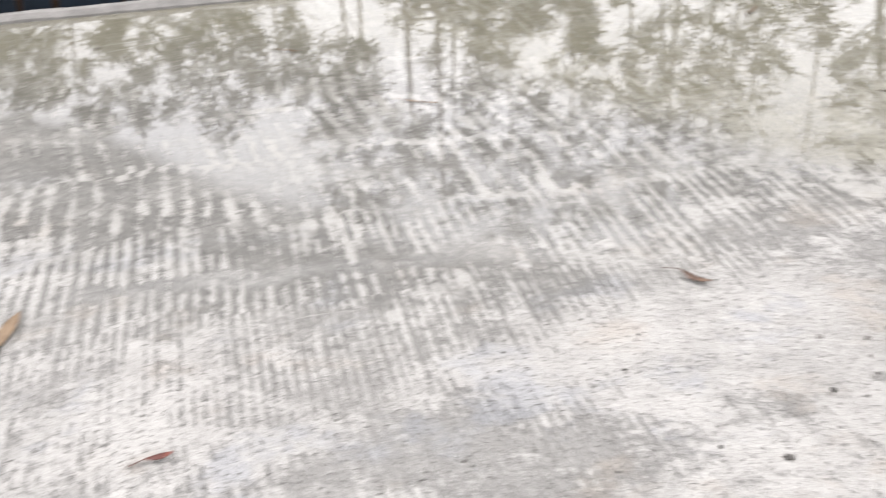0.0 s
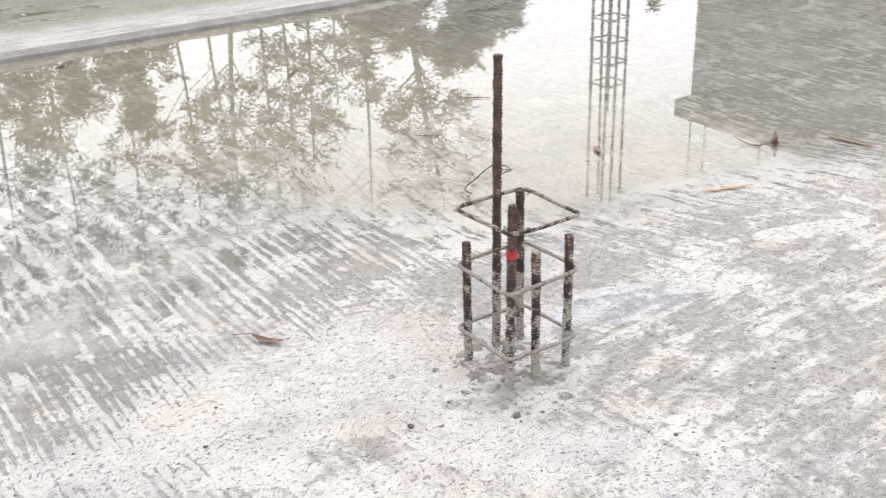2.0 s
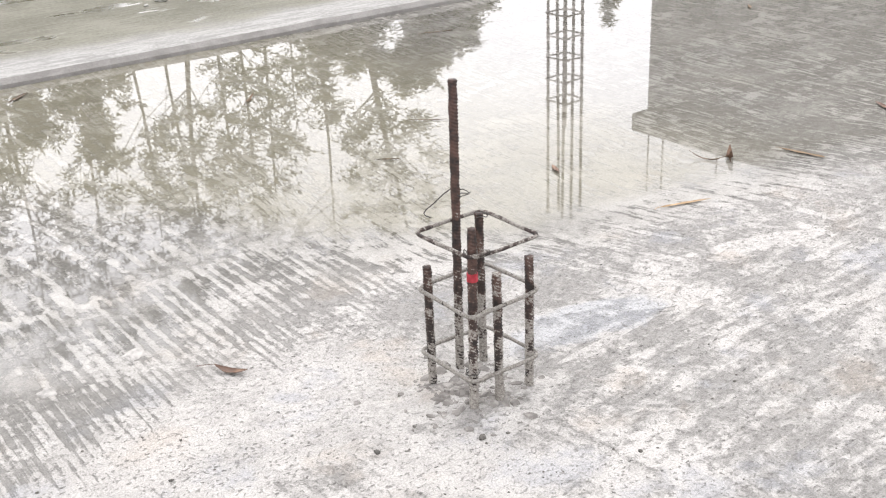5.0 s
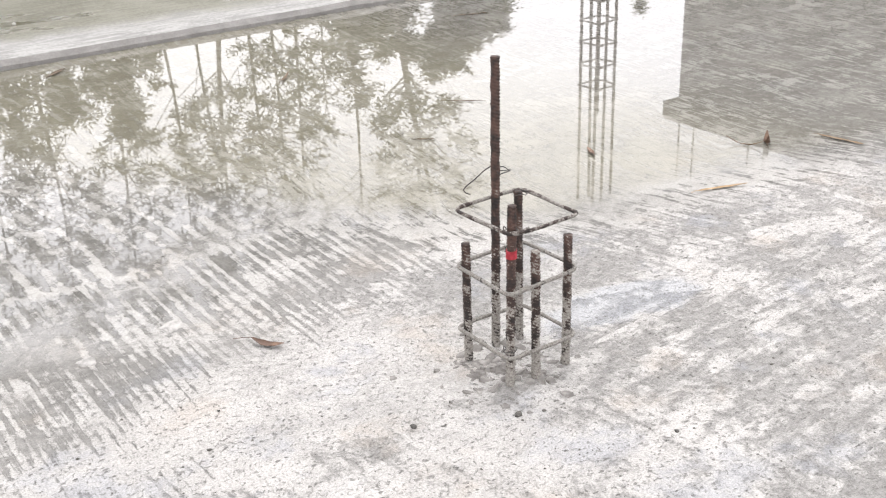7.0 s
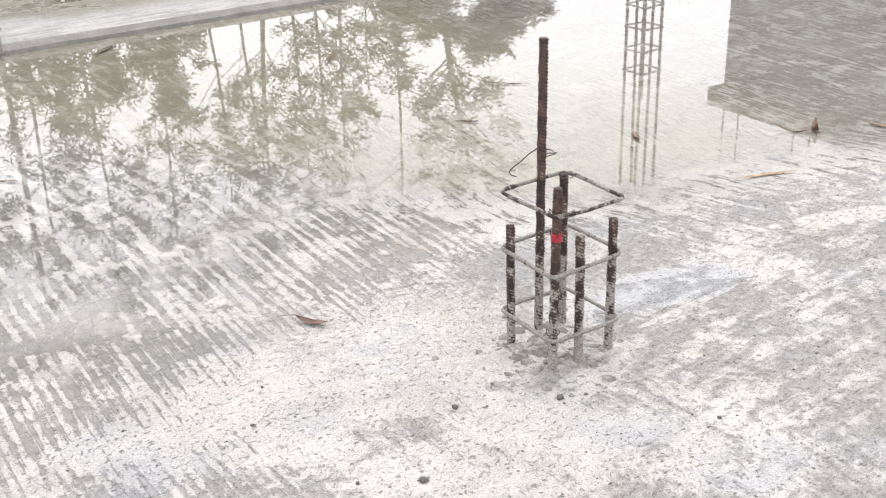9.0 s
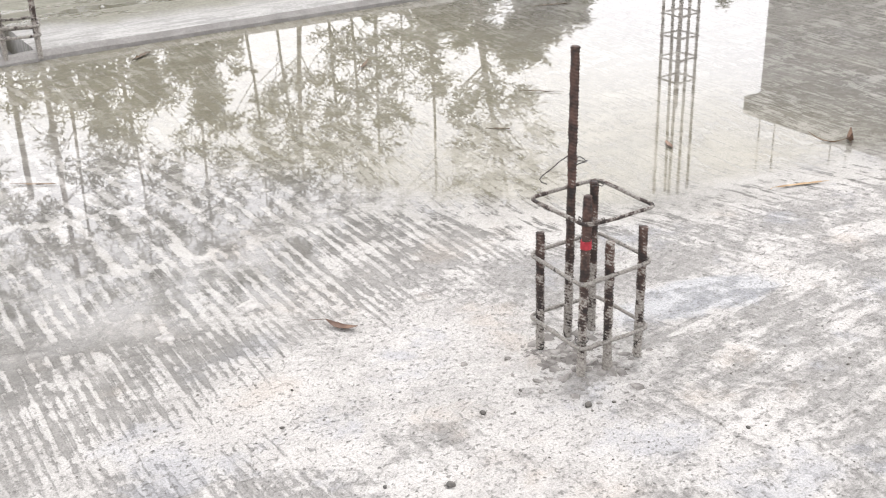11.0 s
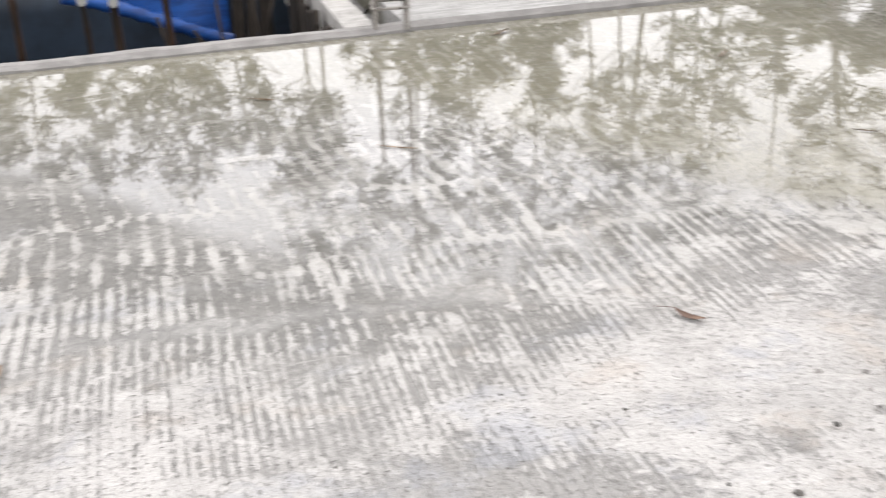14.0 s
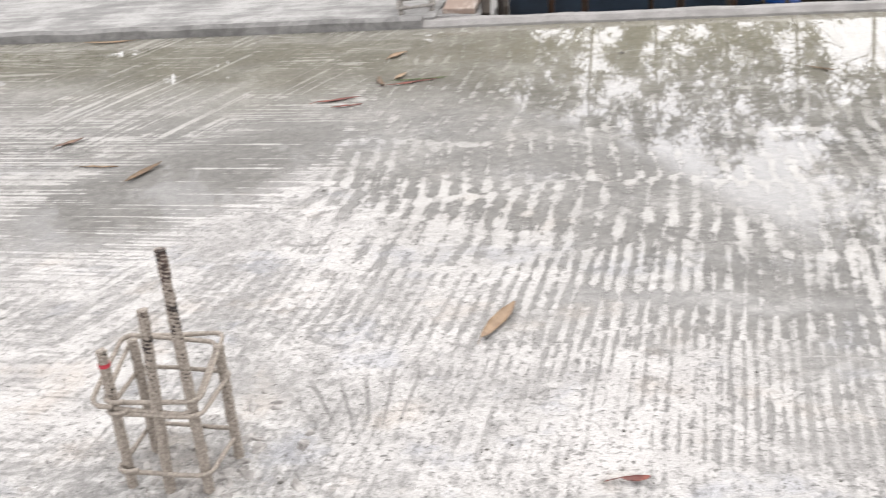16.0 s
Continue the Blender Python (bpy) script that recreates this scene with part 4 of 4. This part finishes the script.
# ---- litter on the slab ----
def leaf(a, b, width, mat, label, curl_up=0.012, seed=0, z=0.004, stem=0.12):
    """A fallen leaf between two places on the slab: a curled blade with a folded midrib, and a stem."""
    a, b = Vector((*a, 0)), Vector((*b, 0))
    d = b - a
    n = d.length
    ob = tagged(empty("fallen_leaf", (a.x, a.y, z), math.degrees(math.atan2(d.y, d.x))), label, "leaf", "fallen leaves on the slab")
    bm = bmesh.new()
    steps, rows = 12, []
    for i in range(steps + 1):
        f = i / steps
        w = width / 2 * (math.sin(math.pi * min(f * 0.94 + 0.03, 1.0)) ** 0.8) * (1 + 0.1 * noise.noise(Vector((f * 5, seed, 0))))
        bend = 0.05 * n * math.sin(f * math.pi) * noise.noise(Vector((seed * 3.7, 1, 0))) * 2
        lift = curl_up * (2 * f - 1) ** 2 + 0.003
        rows.append([bm.verts.new((f * n, s * w + bend, lift + abs(s) * w * 0.45 + 0.004 * noise.noise(Vector((f * 4, s * 2, seed))) + up)) for up in (0, 0.0012) for s in (-1, -0.5, 0, 0.5, 1)])
    for p, q in zip(rows, rows[1:]):
        for k in range(4):
            bm.faces.new((p[k], p[k + 1], q[k + 1], q[k])[::-1])
            bm.faces.new((p[k + 5], p[k + 6], q[k + 6], q[k + 5]))
        bm.faces.new((p[0], p[5], q[5], q[0])[::-1])
        bm.faces.new((p[4], q[4], q[9], p[9])[::-1])
    low = min(v.co.z for v in bm.verts)
    bmesh.ops.translate(bm, vec=(0, 0, -low), verts=bm.verts)
    part("blade", bm, mat, ob, "", True)
    if stem:
        pts = [(-stem * n * f, 0.01 * n * math.sin(3 * f), 0.002 + (curl_up + 0.003 - low) * (1 - f)) for f in (0, 0.3, 0.6, 1)]
        part("stem", tube(bmesh.new(), pts, 0.0011, 5), mat, ob)
    return ob


LEAVES = (
    ((-0.62, 2.90), (-0.56, 3.11), 0.05, MAT_TANLEAF, "broad tan dry leaf curled on the pale concrete", 0.01),
    ((-0.213, 2.302), (-0.152, 2.312), 0.024, MAT_REDLEAF, "small red-brown dry leaf on the pale concrete", 0.008),
    ((1.335, 2.775), (1.392, 2.685), 0.03, MAT_DRYLEAF, "curled brown dry leaf at the rim of the puddle", 0.016),
    ((-1.77, 5.07), (-1.57, 5.15), 0.035, MAT_REDLEAF, "long red-brown leaf lying on damp concrete", 0.006),
    ((-1.66, 5.00), (-1.53, 5.04), 0.024, MAT_REDLEAF, "narrow red-brown leaf lying on damp concrete", 0.004),
    ((-1.49, 5.31), (-1.56, 5.46), 0.035, MAT_DARKLEAF, "dark brown leaf lying on damp concrete", 0.01),
    ((-1.49, 5.32), (-1.26, 5.42), 0.022, MAT_REDLEAF, "long narrow red-brown leaf on damp concrete", 0.005),
    ((-1.47, 5.42), (-1.44, 5.53), 0.045, MAT_TANLEAF, "small tan leaf lying in shallow water", 0.006),
    ((-1.60, 5.80), (-1.53, 5.93), 0.06, MAT_TANLEAF, "orange tan leaf lying in shallow water", 0.004),
    ((-2.24, 4.08), (-2.18, 4.30), 0.05, MAT_DARKLEAF, "olive-brown leaf lying on dark damp concrete", 0.01),
    ((-2.78, 4.51), (-2.70, 4.62), 0.045, MAT_DRYLEAF, "brown leaf lying on dark damp concrete", 0.008),
    ((-2.55, 4.28), (-2.36, 4.27), 0.018, MAT_TANLEAF, "thin straw-coloured leaf on damp concrete", 0.003),
    ((-3.60, 6.38), (-3.28, 6.40), 0.04, MAT_TANLEAF, "long tan leaf lying along the slab edge", 0.006),
    ((3.83, 2.93), (3.76, 3.08), 0.014, MAT_DARKLEAF, "dark curled leaf standing at the rim of the puddle", 0.03),
    ((3.85, 2.93), (3.91, 2.985), 0.04, MAT_DRYLEAF, "brown dry leaf curled up at the rim of the puddle", 0.045),
    ((3.22, 2.76), (3.43, 2.69), 0.022, MAT_STRAW, "long straw-coloured leaf at the rim of the puddle", 0.006),
    ((4.13, 2.89), (4.16, 2.68), 0.025, MAT_TANLEAF, "long straw-coloured leaf in shallow water", 0.004),
    ((3.22, 3.32), (3.26, 3.40), 0.03, MAT_DRYLEAF, "small brown leaf floating in the puddle", 0.006),
    ((4.95, 2.86), (5.03, 3.0), 0.04, MAT_DRYLEAF, "brown dry leaf floating in the puddle", 0.006),
    ((2.78, 5.19), (2.90, 5.32), 0.022, MAT_DARKLEAF, "narrow olive leaf floating in the puddle", 0.012),
    ((1.88, 6.12), (2.02, 6.24), 0.04, MAT_DARKLEAF, "olive-brown leaf floating by the slab edge", 0.004),
    ((0.86, 4.55), (1.0, 4.45), 0.012, MAT_TANLEAF, "thin straw floating in the puddle", 0.003),
    ((0.43, 5.45), (0.54, 5.37), 0.02, MAT_DARKLEAF, "narrow olive leaf floating in the puddle", 0.003),
    ((4.40, 5.82), (4.60, 5.75), 0.02, MAT_DARKLEAF, "narrow olive leaf floating in the puddle", 0.003),
    ((6.38, 4.80), (6.46, 4.88), 0.03, MAT_DARKLEAF, "dark leaf floating in the puddle", 0.004),
    ((3.22, 4.36), (3.37, 4.23), 0.009, MAT_DARKLEAF, "thin dark twig floating in the puddle", 0.002),
    ((2.76, 3.99), (2.84, 3.93), 0.012, MAT_DARKLEAF, "small dark twig floating in the puddle", 0.002),
    ((-1.47, 5.40), (-1.22, 5.44), 0.02, MAT_GREENLEAF, "thin green blade lying in shallow water", 0.003),
)
leaf((-2.17, 7.16), (-1.93, 7.09), 0.012, MAT_DARKLEAF, "thin dark twig lying on the pale upper slab", 0.002, 91, 0.066)
for i, (a, b, w, mat, label, up) in enumerate(LEAVES):
    leaf(a, b, w * (0.72 if i > 2 else 0.9), mat, label, up, i, stem=0.6 if i in (1, 2) else 0.1)


def lump(bm, x, y, z, size, seed, flat=0.55):
    r = bmesh.ops.create_icosphere(bm, subdivisions=2, radius=1.0)
    rnd = random.Random(seed)
    off = Vector((rnd.random() * 40, rnd.random() * 40, rnd.random() * 40))
    sx, sy, turn = 1 + 0.4 * rnd.random(), 0.75 + 0.3 * rnd.random(), rnd.random() * 6.3
    for v in r["verts"]:
        k = 1 + 0.45 * noise.noise(v.co * 1.3 + off) + 0.15 * noise.noise(v.co * 4 + off)
        px, py = v.co.x * k * sx * size, v.co.y * k * sy * size
        v.co = Vector((x + px * math.cos(turn) - py * math.sin(turn), y + px * math.sin(turn) + py * math.cos(turn), z + (v.co.z * k + 0.6) * size * flat))


PEBBLES = ((1.446, 2.115, 0.014), (1.21, 1.905, 0.018), (1.95, 1.685, 0.01), (1.69, 1.99, 0.017), (1.755, 1.965, 0.009), (0.99, 2.35, 0.008), (1.09, 2.50, 0.008), (0.715, 2.52, 0.007),
           (1.59, 2.15, 0.008), (2.69, 2.55, 0.007), (0.09, 2.78, 0.007), (-0.97, 2.24, 0.01), (-0.41, 5.79, 0.018), (-0.25, 5.35, 0.012), (-1.4, 4.0, 0.012), (1.39, 3.53, 0.008), (1.08, 1.985, 0.009), (-0.22, 2.5, 0.007), (0.5, 2.1, 0.008), (2.4, 1.75, 0.008))
for i, (x, y, s) in enumerate(PEBBLES):
    s *= 0.62
    bm = bmesh.new()
    lump(bm, 0, 0, 0, s, i)
    ob = link_mesh("pebble", bm, MAT_STONE, True)
    ob.location = (x, y, 0.0)
    tagged(ob, "small grey pebble lying on the concrete slab", "pebble", "pebbles on the slab")


for i, (x, y, s) in enumerate(((3.6, 7.9, 0.04), (3.44, 7.8, 0.022), (3.75, 7.75, 0.015), (2.1, 7.35, 0.016), (4.6, 8.3, 0.02))):
    bm = bmesh.new()
    lump(bm, 0, 0, 0, s, 60 + i, 0.5)
    ob = link_mesh("plaster_chip", bm, MAT_CLOTH)
    ob.location = (x, y, 0.052)
    tagged(ob, "white plaster chip lying on the damp upper slab", "chip", "plaster chips on the upper slab")


def flake(bm, x, y, size, rnd, flat):
    """A broken chip of mortar: an uneven polygon with a smaller tilted top."""
    n, t = rnd.randint(5, 8), rnd.random() * 6.3
    long = rnd.uniform(1.0, 1.9)
    ring = []
    for k in range(n):
        a, r = 2 * math.pi * k / n, size * rnd.uniform(0.6, 1.15)
        px, py = r * math.cos(a) * long, r * math.sin(a)
        ring.append((px * math.cos(t) - py * math.sin(t), px * math.sin(t) + py * math.cos(t)))
    high, tx, ty = size * flat, rnd.uniform(-0.3, 0.3), rnd.uniform(-0.3, 0.3)
    foot = [bm.verts.new((x + px, y + py, -0.002)) for px, py in ring]
    top = [bm.verts.new((x + px * 0.72, y + py * 0.72, max(0.0015, high * rnd.uniform(0.7, 1.1) + tx * px + ty * py))) for px, py in ring]
    mid = bm.verts.new((x, y, high * rnd.uniform(0.9, 1.3)))
    for k in range(n):
        j = (k + 1) % n
        bm.faces.new((foot[k], foot[j], top[j], top[k]))
        bm.faces.new((top[k], top[j], mid))


def clods(cx, cy, n, spread, seed, big, label):
    """Mortar flakes and crumbs stuck to the slab, as one mass."""
    bm = bmesh.new()
    rnd = random.Random(seed)
    for i in range(n):
        a, r = rnd.random() * 6.3, abs(rnd.gauss(0, spread))
        flake(bm, cx + r * math.cos(a), cy + r * math.sin(a), big * (0.16 + rnd.random() ** 3), rnd, rnd.uniform(0.12, 0.34))
    return tagged(link_mesh("mortar_crumbs", bm, MAT_CRUMB), label, "rubble", kind="stuff")


clods(1.82, 2.19, 380, 0.12, 1, 0.0195, "grey mortar crumbs heaped round the starter cage")
clods(-1.16, 2.25, 360, 0.14, 2, 0.019, "grey mortar crumbs heaped round the crooked cage")


def splat(x, y, size, seed):
    """A thin pat of pale mortar dropped on the slab."""
    bm = bmesh.new()
    n = 22
    def ring(k, z):
        out = []
        for i in range(n):
            a = 2 * math.pi * i / n
            r = size * k * (1 + 0.6 * noise.noise(Vector((math.cos(a) * 1.7, math.sin(a) * 1.7, seed * 3.1))) + 0.25 * noise.noise(Vector((a * 3, seed, k))))
            out.append(bm.verts.new((r * math.cos(a) * 1.25, r * math.sin(a), z + 0.0008 * noise.noise(Vector((a * 2, k * 5, seed))))))
        return out
    rings = [ring(1.0, -0.001), ring(0.9, 0.003), ring(0.5, 0.0042)]
    for p, q in zip(rings, rings[1:]):
        for i in range(n):
            bm.faces.new((p[i], p[(i + 1) % n], q[(i + 1) % n], q[i]))
    bm.faces.new(rings[-1])
    ob = link_mesh("mortar_pat", bm, MAT_PAT, True)
    ob.location = (x, y, 0.002)
    return tagged(ob, "thin pale pat of mortar stuck to the wet slab", "mortar", "mortar pats on the slab")


for i, (x, y, size) in enumerate(((0.911, 2.978, 0.024), (1.2, 3.03, 0.03))):
    splat(x, y, size, i + 1)


def grit():
    bm = bmesh.new()
    rnd = random.Random(5)
    for i in range(900):
        x, y = rnd.uniform(-1.6, 4.2), rnd.uniform(1.3, 2.75)
        s = 0.0018 + 0.0045 * rnd.random() ** 4
        h, t = s * 0.7, rnd.random() * 6.3
        base = [bm.verts.new((x + s * math.cos(t + k * 1.57) * (0.6 + 0.6 * rnd.random()), y + s * math.sin(t + k * 1.57) * (0.6 + 0.6 * rnd.random()), 0.0)) for k in range(4)]
        peak = bm.verts.new((x, y, h))
        for k in range(4):
            bm.faces.new((base[k], base[(k + 1) % 4], peak))
    return tagged(link_mesh("grit", bm, MAT_STONE), "scattered dark grit on the dry concrete", "grit", kind="stuff")


grit()


# ---- trees round the site, seen in the puddle ----
EYE = Vector((0.05, 0.06, -1.6))


def tree(az, dist, low, high, half, tufts, size, leaves, seed, mat, lean=0.0, trunk=0.07, leaf_size=0.1, label="slender tree with feathery olive leaves"):
    """A tree rooted in the ground: a bent tapered trunk, limbs out to tufts of leaves, and twigs in each tuft.
    Bearing, crown foot, crown top, half width and tuft size are in degrees as seen over the water, the rest in metres."""
    rnd = random.Random(seed)
    bx, by = EYE.x + dist * math.sin(radians(az)), EYE.y + dist * math.cos(radians(az))
    ob = tagged(empty("tree", (bx, by, -3.3)), label, "tree", "trees round the site")
    side = Vector((math.cos(radians(az)), -math.sin(radians(az)), 0))
    away = Vector((math.sin(radians(az)), math.cos(radians(az)), 0))
    foot, top = (EYE.z + dist * math.tan(radians(e)) + 3.3 for e in (low, high))
    wide, tuft = dist * math.tan(radians(half)), dist * math.tan(radians(size))
    steps, spine = 12, []
    for i in range(steps + 1):
        f = i / steps
        bend = Vector((noise.noise(Vector((f * 2.2, seed, 0))), noise.noise(Vector((seed, f * 2.2, 5))), 0)) * 0.035 * top
        spine.append(Vector((0, 0, top * 0.95 * f)) + side * lean * top * (f - 0.6) + bend)
    wood = bmesh.new()
    tube(wood, spine, [trunk * (1 - 0.85 * i / steps) for i in range(steps + 1)], 8)
    verts, faces = [], []

    def on_trunk(z):
        k = max(0.0, min(z / (top * 0.95), 0.98)) * steps
        return spine[int(k)].lerp(spine[int(k) + 1], k % 1)

    def sprig(c):
        stem = Vector((rnd.gauss(0, 1), rnd.gauss(0, 1), rnd.gauss(0.1, 0.8))).normalized()
        for k in range(7):
            p = c + stem * (0.03 * k)
            d = (stem * 0.5 + Vector((rnd.gauss(0, 0.8), rnd.gauss(0, 0.8), rnd.gauss(-0.1, 0.6)))).normalized()
            s = leaf_size * rnd.uniform(0.6, 1.25)
            w = d.orthogonal().normalized() * s * 0.2
            n0 = len(verts)
            verts.extend((p, p + d * s * 0.5 + w, p + d * s, p + d * s * 0.5 - w))
            faces.append((n0, n0 + 1, n0 + 2, n0 + 3))

    hub = None
    for i in range(tufts):
        f = (i + rnd.random()) / tufts
        z = foot + (top - foot) * f
        reach = wide * math.sqrt(max(0.2, 1 - (2 * f - 0.95) ** 4)) * rnd.uniform(-1, 1)
        c = on_trunk(z) + side * reach + away * rnd.uniform(-0.7, 0.7) * wide
        c.z = z
        # a third of the tufts sit on limbs of the trunk, the others on the limb before
        if i % 3 == 0 or hub is None:
            start = on_trunk(z - 0.9 * abs(reach) - 0.3)
            thick = max(0.008, trunk * 0.16 * (1 - 0.6 * f))
        else:
            start, thick = hub, 0.007
        sway = Vector((rnd.gauss(0, 0.12), rnd.gauss(0, 0.12), rnd.gauss(0.1, 0.1)))
        tube(wood, (start, start.lerp(c, 0.35) - sway * 0.5, start.lerp(c, 0.7) - sway, c), (thick, thick * 0.8, thick * 0.6, 0.004), 4)
        hub = start.lerp(c, 0.7) - sway
        r = tuft * rnd.uniform(0.55, 1.3)
        tall = rnd.uniform(0.8, 1.5)
        ends = []
        for k in range(6):
            u = Vector((rnd.gauss(0, 1), rnd.gauss(0, 1), rnd.gauss(0, 1))).normalized() * r * rnd.uniform(0.4, 1.0)
            u.z *= tall
            ends.append(c + u)
            tube(wood, (c, c + u * 0.5 + Vector((0, 0, 0.03)), c + u), (0.007, 0.005, 0.003), 3)
        for k in range(int(leaves / 7 * (r / tuft) ** 2)):
            e = ends[rnd.randrange(6)]
            sprig(c.lerp(e, rnd.uniform(0.3, 1.05)) + Vector((rnd.gauss(0, 1), rnd.gauss(0, 1), rnd.gauss(0, 1))) * r * 0.2)
    part("trunk", wood, MAT_BARK, ob, "", True)
    me = bpy.data.meshes.new("crown")
    me.from_pydata([tuple(v) for v in verts], [], faces)
    me.materials.append(mat)
    new("crown", me).parent = ob
    return ob


DENSE = "leafy tree with a dense rounded crown"
# the broad dark crowns to the north-east
tree(36.1, 24.0, 4.0, 14.5, 3.0, 120, 0.8, 700, 1, MAT_LEAF_B, trunk=0.14, leaf_size=0.12, label=DENSE)
tree(32.2, 27.0, 3.0, 13.4, 3.2, 120, 0.8, 700, 2, MAT_LEAF_A, trunk=0.14, leaf_size=0.12, label=DENSE)
tree(38.8, 25.0, 4.0, 13.3, 1.5, 50, 0.7, 700, 18, MAT_LEAF_B, trunk=0.1, leaf_size=0.12, label=DENSE)
# the leaning tree in front of them
tree(34.0, 15.0, 16.0, 23.8, 2.5, 56, 0.48, 105, 3, MAT_LEAF_B, lean=0.13, trunk=0.11)
tree(31.7, 19.0, 11.0, 16.8, 0.7, 30, 0.4, 130, 4, MAT_LEAF_B, trunk=0.05)
# slender trees side by side
for az, dist, low, high, half, tufts, lean, trunk, seed in (
        (24.2, 19.0, 15.2, 24.6, 1.8, 74, 0.03, 0.055, 5), (25.2, 17.0, 15.6, 26.0, 1.7, 76, -0.05, 0.08, 6), (26.6, 18.0, 13.6, 25.5, 1.5, 84, 0.03, 0.05, 7),
        (27.7, 17.0, 12.6, 24.9, 1.5, 84, 0.0, 0.045, 8), (28.9, 19.0, 12.2, 25.4, 1.4, 86, -0.02, 0.05, 19), (30.0, 18.0, 12.0, 18.0, 1.1, 44, 0.02, 0.045, 20), (22.2, 18.0, 16.6, 26.0, 1.9, 74, 0.04, 0.05, 21),
        (31.4, 16.0, 21.6, 26.4, 2.6, 54, 0.03, 0.05, 36)):
    tree(az, dist, low, high, half, int(tufts * 0.5), 0.46, 92, seed, MAT_LEAF_A if seed % 2 else MAT_LEAF_B, lean=lean, trunk=trunk)
# a bushy row, with feathery tops above it
for az, dist, high, half, tufts, seed in ((14.0, 19.0, 15.8, 2.2, 74, 9), (17.3, 18.0, 16.3, 2.1, 74, 10), (20.5, 19.0, 17.0, 1.5, 80, 11)):
    tree(az, dist, 5.0, high, half, tufts, 0.6, 230, seed, MAT_LEAF_A, trunk=0.12, label=DENSE)
for az, dist, low, high, half, tufts, seed in ((13.4, 16.0, 15.6, 25.6, 1.7, 66, 22), (16.4, 16.0, 15.6, 26.4, 2.1, 90, 23), (19.6, 17.0, 16.4, 26.4, 2.1, 90, 24)):
    tree(az, dist, low, high, half, int(tufts * 0.62), 0.46, 92, seed, MAT_LEAF_B, trunk=0.06)
tree(10.9, 20.0, 6.0, 15.8, 1.2, 44, 0.45, 140, 25, MAT_LEAF_A, trunk=0.06)
tree(7.6, 15.0, 16.4, 21.0, 1.6, 44, 0.42, 90, 26, MAT_LEAF_B, lean=0.04, trunk=0.07)
tree(8.6, 17.0, 19.8, 26.0, 3.2, 60, 0.46, 92, 27, MAT_LEAF_A, trunk=0.06)
# the paler row to the north and the dense trees north-west
for az, high, seed in ((4.6, 19.2, 28), (1.4, 20.4, 29), (-2.2, 19.6, 30), (-5.6, 20.2, 31), (-9.0, 18.6, 32)):
    tree(az, 18.0, 5.0, high, 2.3, 80, 0.55, 140, seed, MAT_LEAF_A if seed % 2 else MAT_LEAF_B, trunk=0.08, label=DENSE)
for az, high, seed in ((-12.5, 18.0, 13), (-18.0, 18.6, 14), (-24.0, 19.2, 15), (-30.5, 20.0, 16)):
    tree(az, 17.5, 4.0, high, 3.6, 130, 0.9, 380, seed, MAT_LEAF_B if seed % 2 else MAT_LEAF_A, trunk=0.12, leaf_size=0.16, label=DENSE)
tree(46.2, 24.0, 9.5, 12.3, 0.5, 8, 0.4, 200, 17, MAT_LEAF_B, trunk=0.05)


def far_wood():
    """The far wood round the site, as one mass of leaves."""
    rnd = random.Random(77)
    verts, faces = [], []
    for i in range(24000):
        az = radians(rnd.uniform(-55, 42))
        d = rnd.uniform(36, 46)
        edge = 2.0 + 1.3 * noise.noise(Vector((az * 14, 0, 0))) + 0.7 * noise.noise(Vector((az * 50, 2, 0)))
        if az < -0.12:
            edge += 4.0 * min(1.0, (-0.12 - az) / 0.12)
        z = -3.3 + (edge + 3.3) * rnd.random() ** 0.7
        s = 0.5 * rnd.uniform(0.5, 1.2)
        p = Vector((d * math.sin(az), d * math.cos(az), z))
        u = Vector((rnd.gauss(0, 1), rnd.gauss(0, 1), rnd.gauss(0, 1))).normalized() * s
        w = u.orthogonal() * 0.45
        n0 = len(verts)
        verts += [p - u, p + w, p + u, p - w]
        faces.append((n0, n0 + 1, n0 + 2, n0 + 3))
    me = bpy.data.meshes.new("far_wood")
    me.from_pydata([tuple(v) for v in verts], [], faces)
    me.materials.append(MAT_LEAF_A)
    return tagged(new("far_wood", me), "far olive green wood beyond the site", "trees", kind="stuff")


far_wood()
